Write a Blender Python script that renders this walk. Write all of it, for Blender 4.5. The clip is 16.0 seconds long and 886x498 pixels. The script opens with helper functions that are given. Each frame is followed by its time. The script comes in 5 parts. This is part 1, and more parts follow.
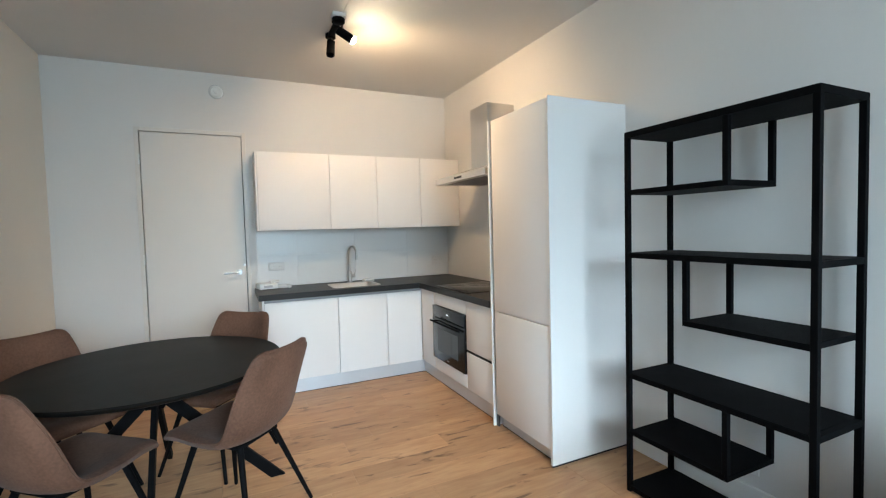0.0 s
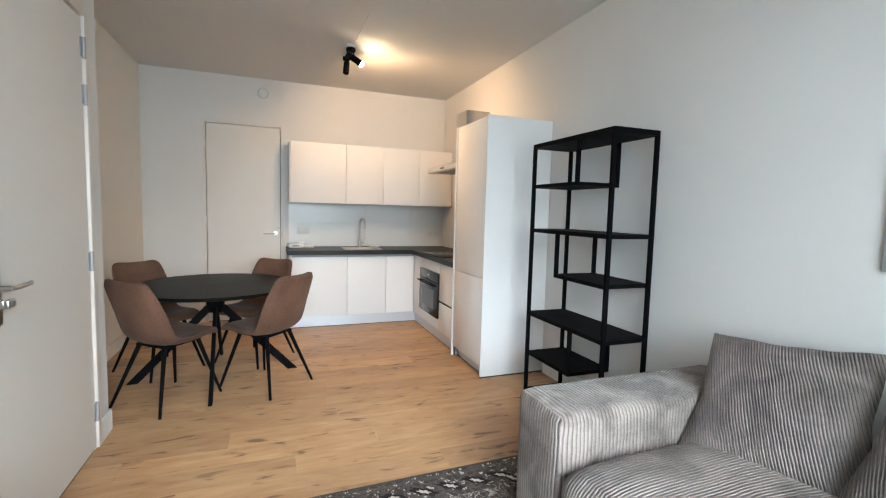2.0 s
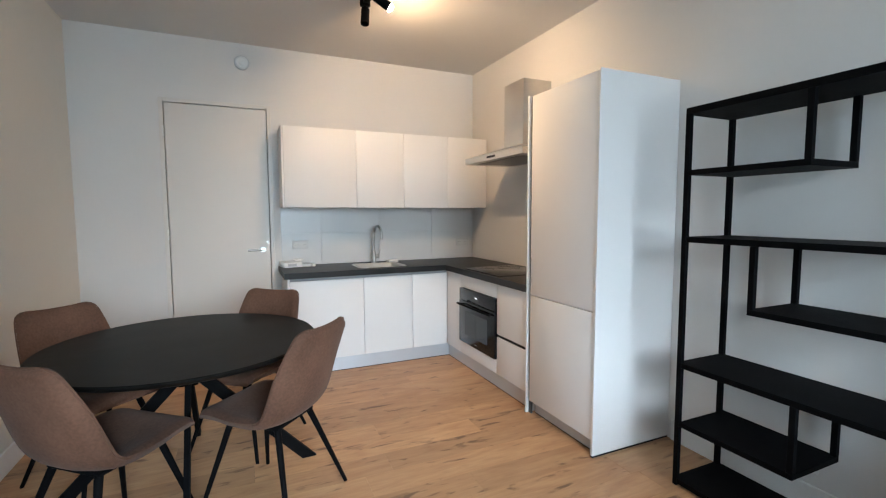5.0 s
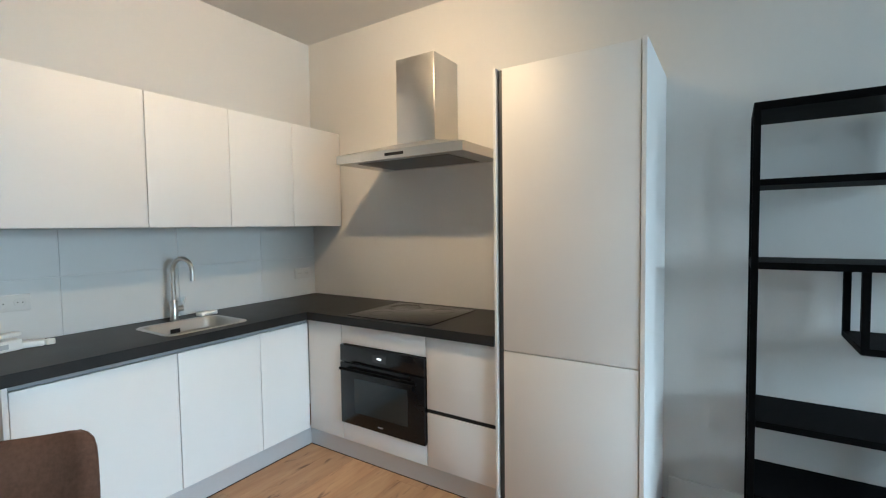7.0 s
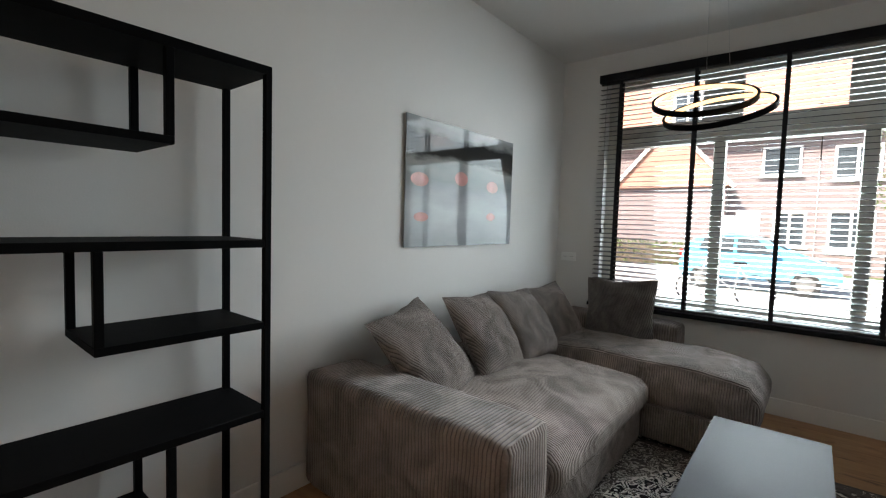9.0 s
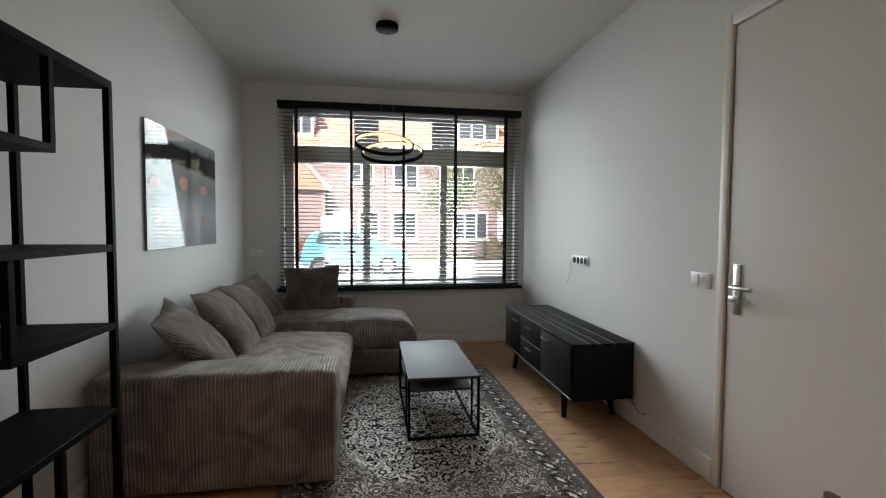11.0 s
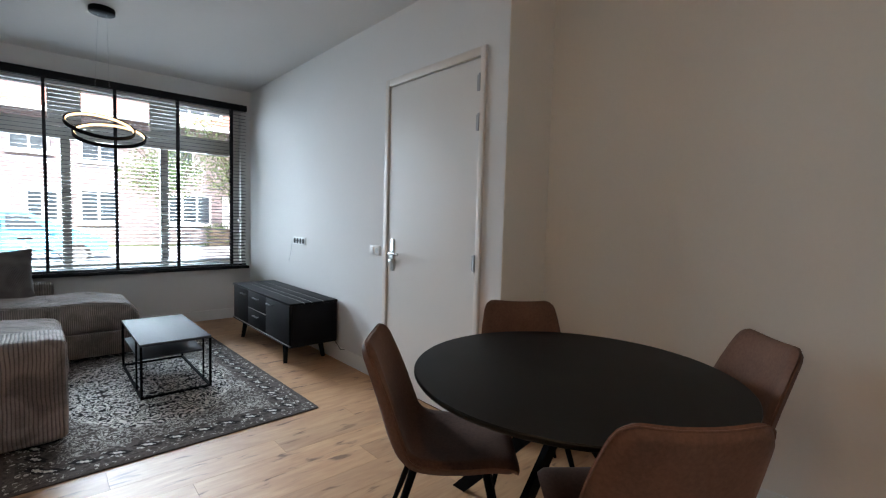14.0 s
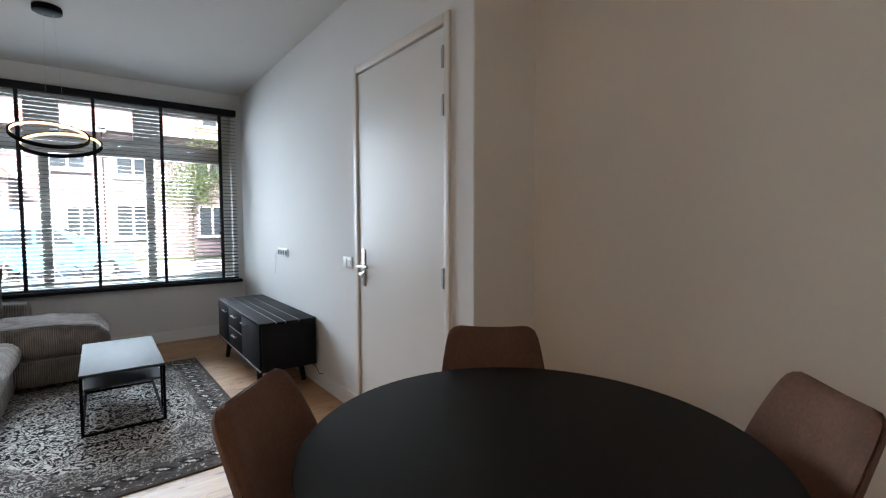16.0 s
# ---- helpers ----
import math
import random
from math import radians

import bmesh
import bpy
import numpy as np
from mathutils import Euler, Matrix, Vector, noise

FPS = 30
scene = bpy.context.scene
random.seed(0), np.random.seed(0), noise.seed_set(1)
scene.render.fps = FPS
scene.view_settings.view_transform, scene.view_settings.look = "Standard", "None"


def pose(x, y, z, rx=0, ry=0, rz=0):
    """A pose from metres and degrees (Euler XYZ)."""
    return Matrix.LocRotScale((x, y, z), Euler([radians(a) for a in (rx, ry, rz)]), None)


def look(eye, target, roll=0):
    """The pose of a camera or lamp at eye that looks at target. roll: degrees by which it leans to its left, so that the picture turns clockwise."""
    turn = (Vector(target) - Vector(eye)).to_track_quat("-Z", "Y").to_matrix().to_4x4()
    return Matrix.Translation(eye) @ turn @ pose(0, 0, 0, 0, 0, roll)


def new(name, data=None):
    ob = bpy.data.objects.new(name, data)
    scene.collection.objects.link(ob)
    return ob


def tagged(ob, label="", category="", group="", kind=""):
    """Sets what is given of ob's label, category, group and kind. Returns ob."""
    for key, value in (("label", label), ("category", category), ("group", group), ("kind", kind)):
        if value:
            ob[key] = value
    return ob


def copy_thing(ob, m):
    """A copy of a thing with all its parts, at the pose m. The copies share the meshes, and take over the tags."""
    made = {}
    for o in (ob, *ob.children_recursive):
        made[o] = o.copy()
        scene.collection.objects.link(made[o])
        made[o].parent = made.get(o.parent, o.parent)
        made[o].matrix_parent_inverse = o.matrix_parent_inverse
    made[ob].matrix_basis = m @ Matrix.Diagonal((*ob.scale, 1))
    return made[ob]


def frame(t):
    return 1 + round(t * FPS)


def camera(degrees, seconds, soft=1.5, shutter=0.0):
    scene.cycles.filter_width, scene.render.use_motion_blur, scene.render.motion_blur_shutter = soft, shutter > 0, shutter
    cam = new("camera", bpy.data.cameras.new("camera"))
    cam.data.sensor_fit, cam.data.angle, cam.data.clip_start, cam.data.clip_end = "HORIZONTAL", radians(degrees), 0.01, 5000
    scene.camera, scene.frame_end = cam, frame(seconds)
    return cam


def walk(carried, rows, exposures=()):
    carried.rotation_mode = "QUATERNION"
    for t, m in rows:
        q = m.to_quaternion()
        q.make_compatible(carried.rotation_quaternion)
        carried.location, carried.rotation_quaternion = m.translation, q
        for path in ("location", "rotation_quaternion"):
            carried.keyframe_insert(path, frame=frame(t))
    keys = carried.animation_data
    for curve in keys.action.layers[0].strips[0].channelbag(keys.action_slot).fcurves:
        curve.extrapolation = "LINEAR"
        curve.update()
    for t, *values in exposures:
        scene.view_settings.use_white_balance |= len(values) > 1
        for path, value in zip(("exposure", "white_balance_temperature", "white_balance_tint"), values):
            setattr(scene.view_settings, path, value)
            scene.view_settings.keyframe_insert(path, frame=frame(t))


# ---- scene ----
cam = camera(88.9, 16.0, soft=1.2)
PATH = [
    (0, (-2.321, -4.811, 1.463), (-1.472, -3.003, 1.372), -1.5),
    (0.5, (-2.319, -5.252, 1.45), (-1.609, -3.386, 1.343), -0.5),
    (1, (-2.246, -5.616, 1.426), (-1.634, -3.718, 1.268), 0.2),
    (1.5, (-2.23, -5.873, 1.431), (-1.603, -3.982, 1.264), 0.8),
    (2, (-2.271, -6.081, 1.419), (-1.569, -4.215, 1.254), 1.5),
    (2.5, (-2.308, -6.224, 1.44), (-1.585, -4.366, 1.277), 1.6),
    (3, (-2.342, -6.197, 1.434), (-1.637, -4.333, 1.267), 1.2),
    (3.5, (-2.352, -5.91, 1.395), (-1.64, -4.048, 1.226), 0.5),
    (4, (-2.345, -5.543, 1.407), (-1.598, -3.695, 1.236), -0.0),
    (6.5, (-2.635, -3.26, 1.459), (-1.3, -1.773, 1.392), -0.6),
    (7, (-2.615, -2.967, 1.468), (-0.935, -1.89, 1.37), -0.8),
    (7.5, (-2.665, -2.824, 1.446), (-0.716, -2.401, 1.317), -0.6),
    (8, (-2.59, -2.833, 1.38), (-0.62, -3.153, 1.241), 0.6),
    (8.5, (-2.29, -2.95, 1.359), (-0.533, -3.899, 1.253), 1.6),
    (9, (-1.984, -3.012, 1.395), (-0.72, -4.557, 1.275), 1.7),
    (9.5, (-1.658, -2.859, 1.4), (-1.057, -4.763, 1.29), 0.5),
    (10, (-1.529, -2.582, 1.367), (-1.363, -4.573, 1.268), 0.0),
    (12.5, (-1.239, -1.24, 1.403), (-1.983, -3.094, 1.303), 1.1),
    (13, (-1.16, -1.164, 1.386), (-2.105, -2.923, 1.262), 1.1),
    (13.5, (-1.115, -1.063, 1.389), (-2.29, -2.676, 1.256), 1.2),
    (14, (-1.118, -0.989, 1.37), (-2.45, -2.475, 1.241), 1.6),
    (14.5, (-1.145, -0.984, 1.363), (-2.561, -2.39, 1.231), 1.5),
    (15, (-1.245, -1.045, 1.378), (-2.69, -2.421, 1.239), 0.7),
    (15.5, (-1.459, -1.096, 1.355), (-2.83, -2.547, 1.23), -0.1),
    (16, (-1.771, -1.132, 1.385), (-2.982, -2.72, 1.271), -0.1),
]
EXPOSURE = [(0.0, 2.85, 6200, 7), (1.0, 2.85, 6380, 10), (2.5, 2.9, 6860, 13), (4.0, 2.85, 6610, 13), (6.5, 2.7, 5900, 5), (7.5, 2.8, 5810, 2), (8.0, 3.05, 5900, 6), (8.5, 2.53, 6990, 13),
            (9.0, 2.05, 7210, 15), (9.5, 1.74, 7380, 17), (10.0, 1.71, 7470, 18), (12.5, 2.21, 6730, 16), (14.0, 2.36, 6380, 15), (15.0, 2.61, 6290, 12), (16.0, 2.41, 6510, 16)]
walk(cam, [(t, look(eye, target, roll)) for t, eye, target, roll in PATH], EXPOSURE)

# ---- light ----
SUN_EL, SUN_AZ = 46.0, 205.0   # height; the way the light goes, turned from +y towards +x
world = bpy.data.worlds.new("sky")
scene.world = world
world.use_nodes = True
wn, wl = world.node_tree.nodes, world.node_tree.links
sky = wn.new("ShaderNodeTexSky")
sky.sky_type, sky.sun_disc = "NISHITA", False
sky.sun_elevation, sky.sun_rotation = radians(SUN_EL), radians(SUN_AZ - 180)
wl.new(sky.outputs[0], wn["Background"].inputs[0])
wn["Background"].inputs[1].default_value = 0.115

sun_data = bpy.data.lights.new("sun", "SUN")
sun_data.energy, sun_data.angle, sun_data.color = 3.7, radians(0.6), (1.0, 0.97, 0.93)
sun = new("sun", sun_data)
ca, sa = math.cos(radians(SUN_EL)), math.sin(radians(SUN_EL))
way = Vector((math.sin(radians(SUN_AZ)) * ca, math.cos(radians(SUN_AZ)) * ca, -sa))
sun.matrix_world = look((0, -30, 30), Vector((0, -30, 30)) + way)


def lamp(name, kind, eye, target, watts, colour, **more):
    data = bpy.data.lights.new(name, kind)
    data.energy, data.color = watts, colour
    for key, value in more.items():
        setattr(data, key, value)
    ob = new(name, data)
    ob.matrix_world = look(eye, target)
    return ob


# daylight of the street through the window's opening
lamp("window_daylight", "AREA", (-1.775, -7.50, 1.76), (-1.775, -6.50, 1.41), 34, (0.685, 0.878, 1.0), shape="RECTANGLE", size=1.9, size_y=1.9, spread=radians(164))
# the brighter sky above the roofs, slanting down between the slats
lamp("window_skylight", "AREA", (-1.775, -7.56, 1.95), (-1.775, -6.56, 1.22), 17, (0.70, 0.88, 1.0), shape="RECTANGLE", size=1.8, size_y=1.5, spread=radians(62))
# the lit head of the ceiling fitting, its bulb bare
lamp("spot_beam", "SPOT", (-1.451, -1.600, 2.800), (-1.05, -1.12, 2.27), 10, (1.0, 0.65, 0.36), spot_size=radians(178), spot_blend=0.65, shadow_soft_size=0.04)


# ---- materials ----
def mat(name, colour, rough=0.5, metal=0.0, vary=0.06, scale=6.0, bump=0.0, bump_scale=80.0, spec=0.5, coat=0.0, hue=None):
    """A painted or plain surface: two scales of tone, fine relief, and gloss that varies a little."""
    m = bpy.data.materials.new(name)
    m.use_nodes = True
    n, l = m.node_tree.nodes, m.node_tree.links
    b = n["Principled BSDF"]
    b.inputs["Roughness"].default_value, b.inputs["Metallic"].default_value = rough, metal
    b.inputs["Specular IOR Level"].default_value = spec
    b.inputs["Coat Weight"].default_value = coat
    tc = n.new("ShaderNodeTexCoord")
    big, fine = n.new("ShaderNodeTexNoise"), n.new("ShaderNodeTexNoise")
    big.inputs["Scale"].default_value, fine.inputs["Scale"].default_value = scale * 0.35, scale * 12
    big.inputs["Detail"].default_value, fine.inputs["Detail"].default_value = 4, 3
    add = n.new("ShaderNodeMath")
    add.operation = "MULTIPLY_ADD"
    add.inputs[1].default_value = 0.4
    ramp = n.new("ShaderNodeMapRange")
    ramp.inputs[1].default_value, ramp.inputs[2].default_value = 0.4, 1.0
    mix = n.new("ShaderNodeMix")
    mix.data_type = "RGBA"
    c = Vector(colour)
    d = Vector(hue) if hue else c * (1 + vary)
    mix.inputs[6].default_value = (*(c * (1 - vary)), 1)
    mix.inputs[7].default_value = (*[min(v, 0.95) for v in d], 1)
    for t in (big, fine):
        l.new(tc.outputs["Object"], t.inputs["Vector"])
    l.new(fine.outputs[0], add.inputs[0])
    l.new(big.outputs[0], add.inputs[2])
    l.new(add.outputs[0], ramp.inputs[0])
    l.new(ramp.outputs[0], mix.inputs[0])
    l.new(mix.outputs[2], b.inputs["Base Color"])
    rr = n.new("ShaderNodeMapRange")
    rr.inputs[3].default_value, rr.inputs[4].default_value = rough * 0.88, min(rough * 1.12, 1)
    l.new(big.outputs[0], rr.inputs[0])
    l.new(rr.outputs[0], b.inputs["Roughness"])
    if bump:
        f = n.new("ShaderNodeTexNoise")
        f.inputs["Scale"].default_value, f.inputs["Detail"].default_value = bump_scale, 4
        l.new(tc.outputs["Object"], f.inputs["Vector"])
        bp = n.new("ShaderNodeBump")
        bp.inputs["Strength"].default_value, bp.inputs["Distance"].default_value = bump, 0.004
        l.new(f.outputs[0], bp.inputs["Height"])
        l.new(bp.outputs[0], b.inputs["Normal"])
    return m


def nodes_of(m):
    return m.node_tree.nodes, m.node_tree.links, m.node_tree.nodes["Principled BSDF"]


def glow(name, colour, strength):
    m = bpy.data.materials.new(name)
    m.use_nodes = True
    n, l, b = nodes_of(m)
    b.inputs["Base Color"].default_value = (*colour, 1)
    b.inputs["Emission Color"].default_value = (*colour, 1)
    b.inputs["Emission Strength"].default_value = strength
    return m


WALL = mat("wall_paint", (0.71, 0.695, 0.675), 0.75, vary=0.02, scale=3, bump=0.12, bump_scale=160, spec=0.3)
# white wall paint turned cream: warm bounced light is put into the colour
WALL_BOUNCE = mat("woven_wall_paint_warm_bounce", (0.81, 0.765, 0.69), 0.8, vary=0.025, scale=4, bump=0.22, bump_scale=240, spec=0.25)
CEIL = mat("ceiling_paint", (0.70, 0.685, 0.665), 0.85, vary=0.02, scale=2.5, bump=0.08, bump_scale=140, spec=0.2)
DOOR = mat("door_lacquer", (0.69, 0.655, 0.61), 0.42, vary=0.015, scale=5, bump=0.03, bump_scale=60)
JAMB = mat("beige_door_frame_paint", (0.74, 0.685, 0.625), 0.42, vary=0.03, scale=5, bump=0.03)
TRIM = mat("trim_paint", (0.80, 0.79, 0.77), 0.4, vary=0.02, scale=5, bump=0.03)
CAB = mat("matt_white_cabinet", (0.80, 0.785, 0.775), 0.45, vary=0.012, scale=3, bump=0.02, bump_scale=200)
CABCORE = mat("grey_carcass", (0.30, 0.30, 0.30), 0.5, vary=0.02)
PLINTH = mat("aluminium_plinth", (0.62, 0.65, 0.69), 0.38, metal=0.5, vary=0.04)
RAIL = mat("aluminium_grip", (0.30, 0.31, 0.32), 0.6, metal=0.3, vary=0.03, spec=0.2)
GRIPDARK = mat("anthracite_grip_profile", (0.075, 0.078, 0.082), 0.5, metal=0.3, vary=0.05)
GAPDARK = mat("dark_gap_strip", (0.02, 0.02, 0.021), 0.6, spec=0.15)
TOP = mat("dark_worktop", (0.018, 0.017, 0.017), 0.42, spec=0.25, vary=0.35, scale=14, bump=0.08, bump_scale=300)
SPLASH = mat("pale_grey_backsplash", (0.62, 0.62, 0.615), 0.3, vary=0.015, scale=3)
HOB = mat("black_glass", (0.012, 0.012, 0.013), 0.12, vary=0.1)
OVENBLACK = mat("oven_black", (0.008, 0.008, 0.009), 0.16, vary=0.1, spec=0.28)
OVENGLASS = mat("oven_window", (0.02, 0.025, 0.026), 0.05, vary=0.1, spec=0.45)
WHITEP = mat("white_plastic", (0.80, 0.80, 0.78), 0.35, vary=0.01)
PALEP = mat("pale_grey_plastic", (0.58, 0.58, 0.57), 0.4, vary=0.02)
GREYP = mat("grey_plastic", (0.45, 0.46, 0.47), 0.4, vary=0.02)
BLACKP = mat("black_plastic", (0.015, 0.015, 0.016), 0.6, vary=0.1, spec=0.12)
BLACKM = mat("black_powder_coat", (0.0045, 0.0045, 0.005), 0.55, vary=0.2, scale=20, bump=0.1, bump_scale=500, spec=0.03)
BLACKWOOD = mat("black_stained_wood", (0.011, 0.011, 0.013), 0.5, spec=0.10, vary=0.3, scale=10, bump=0.15, bump_scale=120)
TABLE = mat("black_oak_tabletop", (0.007, 0.0065, 0.006), 0.45, spec=0.12, vary=0.3, scale=9, bump=0.1, bump_scale=150)
CHROME = mat("chrome", (0.42, 0.42, 0.42), 0.28, metal=1.0, vary=0.02)
HINGE = mat("dull_steel_hinge", (0.38, 0.38, 0.385), 0.5, metal=0.6, vary=0.08, scale=20)
DARKVOID = mat("dark_hollow", (0.01, 0.01, 0.01), 0.9)
FRAME = mat("window_frame_paint", (0.70, 0.67, 0.61), 0.45, vary=0.03)
SLAT = mat("black_blind_slat", (0.011, 0.011, 0.012), 0.36, vary=0.2, scale=14, spec=0.38)
TAPE = mat("black_ladder_tape", (0.012, 0.012, 0.014), 0.9, vary=0.2, scale=60)
LAMPGLOW = glow("bulb_glow", (1.0, 0.80, 0.52), 60)
RINGGLOW = glow("ring_glow", (1.0, 0.68, 0.32), 0.60)
DISPLAY = glow("oven_display", (0.9, 0.95, 1.0), 0.22)


def brushed(name, colour, rough, axis):
    m = mat(name, colour, rough, metal=1.0, vary=0.05)
    n, l, b = nodes_of(m)
    tc, mp, t = n.new("ShaderNodeTexCoord"), n.new("ShaderNodeMapping"), n.new("ShaderNodeTexNoise")
    mp.inputs["Scale"].default_value = [900 if k == axis else 6 for k in range(3)]
    t.inputs["Scale"].default_value = 1.0
    bp = n.new("ShaderNodeBump")
    bp.inputs["Strength"].default_value, bp.inputs["Distance"].default_value = 0.25, 0.0006
    l.new(tc.outputs["Object"], mp.inputs[0])
    l.new(mp.outputs[0], t.inputs["Vector"])
    l.new(t.outputs[0], bp.inputs["Height"])
    l.new(bp.outputs[0], b.inputs["Normal"])
    return m


STEEL = brushed("brushed_steel", (0.56, 0.55, 0.53), 0.30, 2)
SINKSTEEL = brushed("sink_steel", (0.60, 0.58, 0.55), 0.32, 0)


def oak():
    """Oak laminate: long grain along x, knots and cracks, each plank in its own tone."""
    m = bpy.data.materials.new("oak_planks")
    m.use_nodes = True
    n, l, b = nodes_of(m)
    info, tc = n.new("ShaderNodeObjectInfo"), n.new("ShaderNodeTexCoord")
    off = n.new("ShaderNodeVectorMath")
    off.operation = "MULTIPLY_ADD"
    comb = n.new("ShaderNodeCombineXYZ")
    for k in range(3):
        l.new(info.outputs["Random"], comb.inputs[k])
    off.inputs[1].default_value = (41, 23, 17)
    l.new(comb.outputs[0], off.inputs[0])
    l.new(tc.outputs["Object"], off.inputs[2])
    mp = n.new("ShaderNodeMapping")
    mp.inputs["Scale"].default_value = (1.1, 9.0, 1.0)
    l.new(off.outputs[0], mp.inputs[0])
    grain, wave, blot, knot = (n.new("ShaderNodeTexNoise") for _ in range(4))
    grain.inputs["Scale"].default_value, grain.inputs["Detail"].default_value, grain.inputs["Distortion"].default_value = 5, 8, 0.6
    l.new(mp.outputs[0], grain.inputs["Vector"])
    mp2 = n.new("ShaderNodeMapping")
    mp2.inputs["Scale"].default_value = (0.9, 3.2, 1)
    l.new(off.outputs[0], mp2.inputs[0])
    wave.inputs["Scale"].default_value, wave.inputs["Detail"].default_value, wave.inputs["Distortion"].default_value = 2.2, 3, 1.4
    l.new(mp2.outputs[0], wave.inputs["Vector"])
    mp3 = n.new("ShaderNodeMapping")
    mp3.inputs["Scale"].default_value = (3.6, 13.0, 1)
    l.new(off.outputs[0], mp3.inputs[0])
    knot.inputs["Scale"].default_value, knot.inputs["Detail"].default_value, knot.inputs["Distortion"].default_value = 1.5, 3.0, 0.5
    l.new(mp3.outputs[0], knot.inputs["Vector"])
    tone = n.new("ShaderNodeValToRGB")
    tone.color_ramp.elements[0].position, tone.color_ramp.elements[1].position = 0.26, 0.74
    tone.color_ramp.elements[0].color = (0.40, 0.192, 0.086, 1)
    tone.color_ramp.elements[1].color = (0.62, 0.372, 0.195, 1)
    mixg = n.new("ShaderNodeMath")
    mixg.operation = "MULTIPLY_ADD"
    mixg.inputs[1].default_value = 0.45
    sc = n.new("ShaderNodeMath")
    sc.operation = "MULTIPLY"
    sc.inputs[1].default_value = 0.55
    l.new(wave.outputs[0], sc.inputs[0])
    l.new(grain.outputs[0], mixg.inputs[0])
    l.new(sc.outputs[0], mixg.inputs[2])
    l.new(mixg.outputs[0], tone.inputs[0])
    kr = n.new("ShaderNodeMapRange")
    kr.inputs[1].default_value, kr.inputs[2].default_value = 0.615, 0.72
    l.new(knot.outputs[0], kr.inputs[0])
    mk = n.new("ShaderNodeMix")
    mk.data_type = "RGBA"
    mk.inputs[7].default_value = (0.15, 0.07, 0.033, 1)
    kf = n.new("ShaderNodeMath")
    kf.operation = "MULTIPLY"
    kf.inputs[1].default_value = 0.85
    l.new(kr.outputs[0], kf.inputs[0])
    l.new(kf.outputs[0], mk.inputs[0])
    # a soft brown halo round the knots and long brown streaks
    hr, hm, halo = n.new("ShaderNodeMapRange"), n.new("ShaderNodeMath"), n.new("ShaderNodeMix")
    hr.inputs[1].default_value, hr.inputs[2].default_value = 0.54, 0.72
    hm.operation = "MULTIPLY"
    hm.inputs[1].default_value = 0.42
    halo.data_type = "RGBA"
    halo.inputs[7].default_value = (0.36, 0.19, 0.095, 1)
    l.new(knot.outputs[0], hr.inputs[0])
    l.new(hr.outputs[0], hm.inputs[0])
    l.new(hm.outputs[0], halo.inputs[0])
    l.new(tone.outputs[0], halo.inputs[6])
    l.new(halo.outputs[2], mk.inputs[6])
    hsv = n.new("ShaderNodeHueSaturation")
    val = n.new("ShaderNodeMapRange")
    val.inputs[3].default_value, val.inputs[4].default_value = 0.86, 1.12
    l.new(info.outputs["Random"], val.inputs[0])
    l.new(val.outputs[0], hsv.inputs["Value"])
    l.new(mk.outputs[2], hsv.inputs["Color"])
    l.new(hsv.outputs[0], b.inputs["Base Color"])
    bp = n.new("ShaderNodeBump")
    bp.inputs["Strength"].default_value, bp.inputs["Distance"].default_value = 0.25, 0.002
    l.new(grain.outputs[0], bp.inputs["Height"])
    l.new(bp.outputs[0], b.inputs["Normal"])
    rg = n.new("ShaderNodeMapRange")
    rg.inputs[3].default_value, rg.inputs[4].default_value = 0.42, 0.58
    l.new(grain.outputs[0], rg.inputs[0])
    l.new(rg.outputs[0], b.inputs["Roughness"])
    return m


OAK = oak()


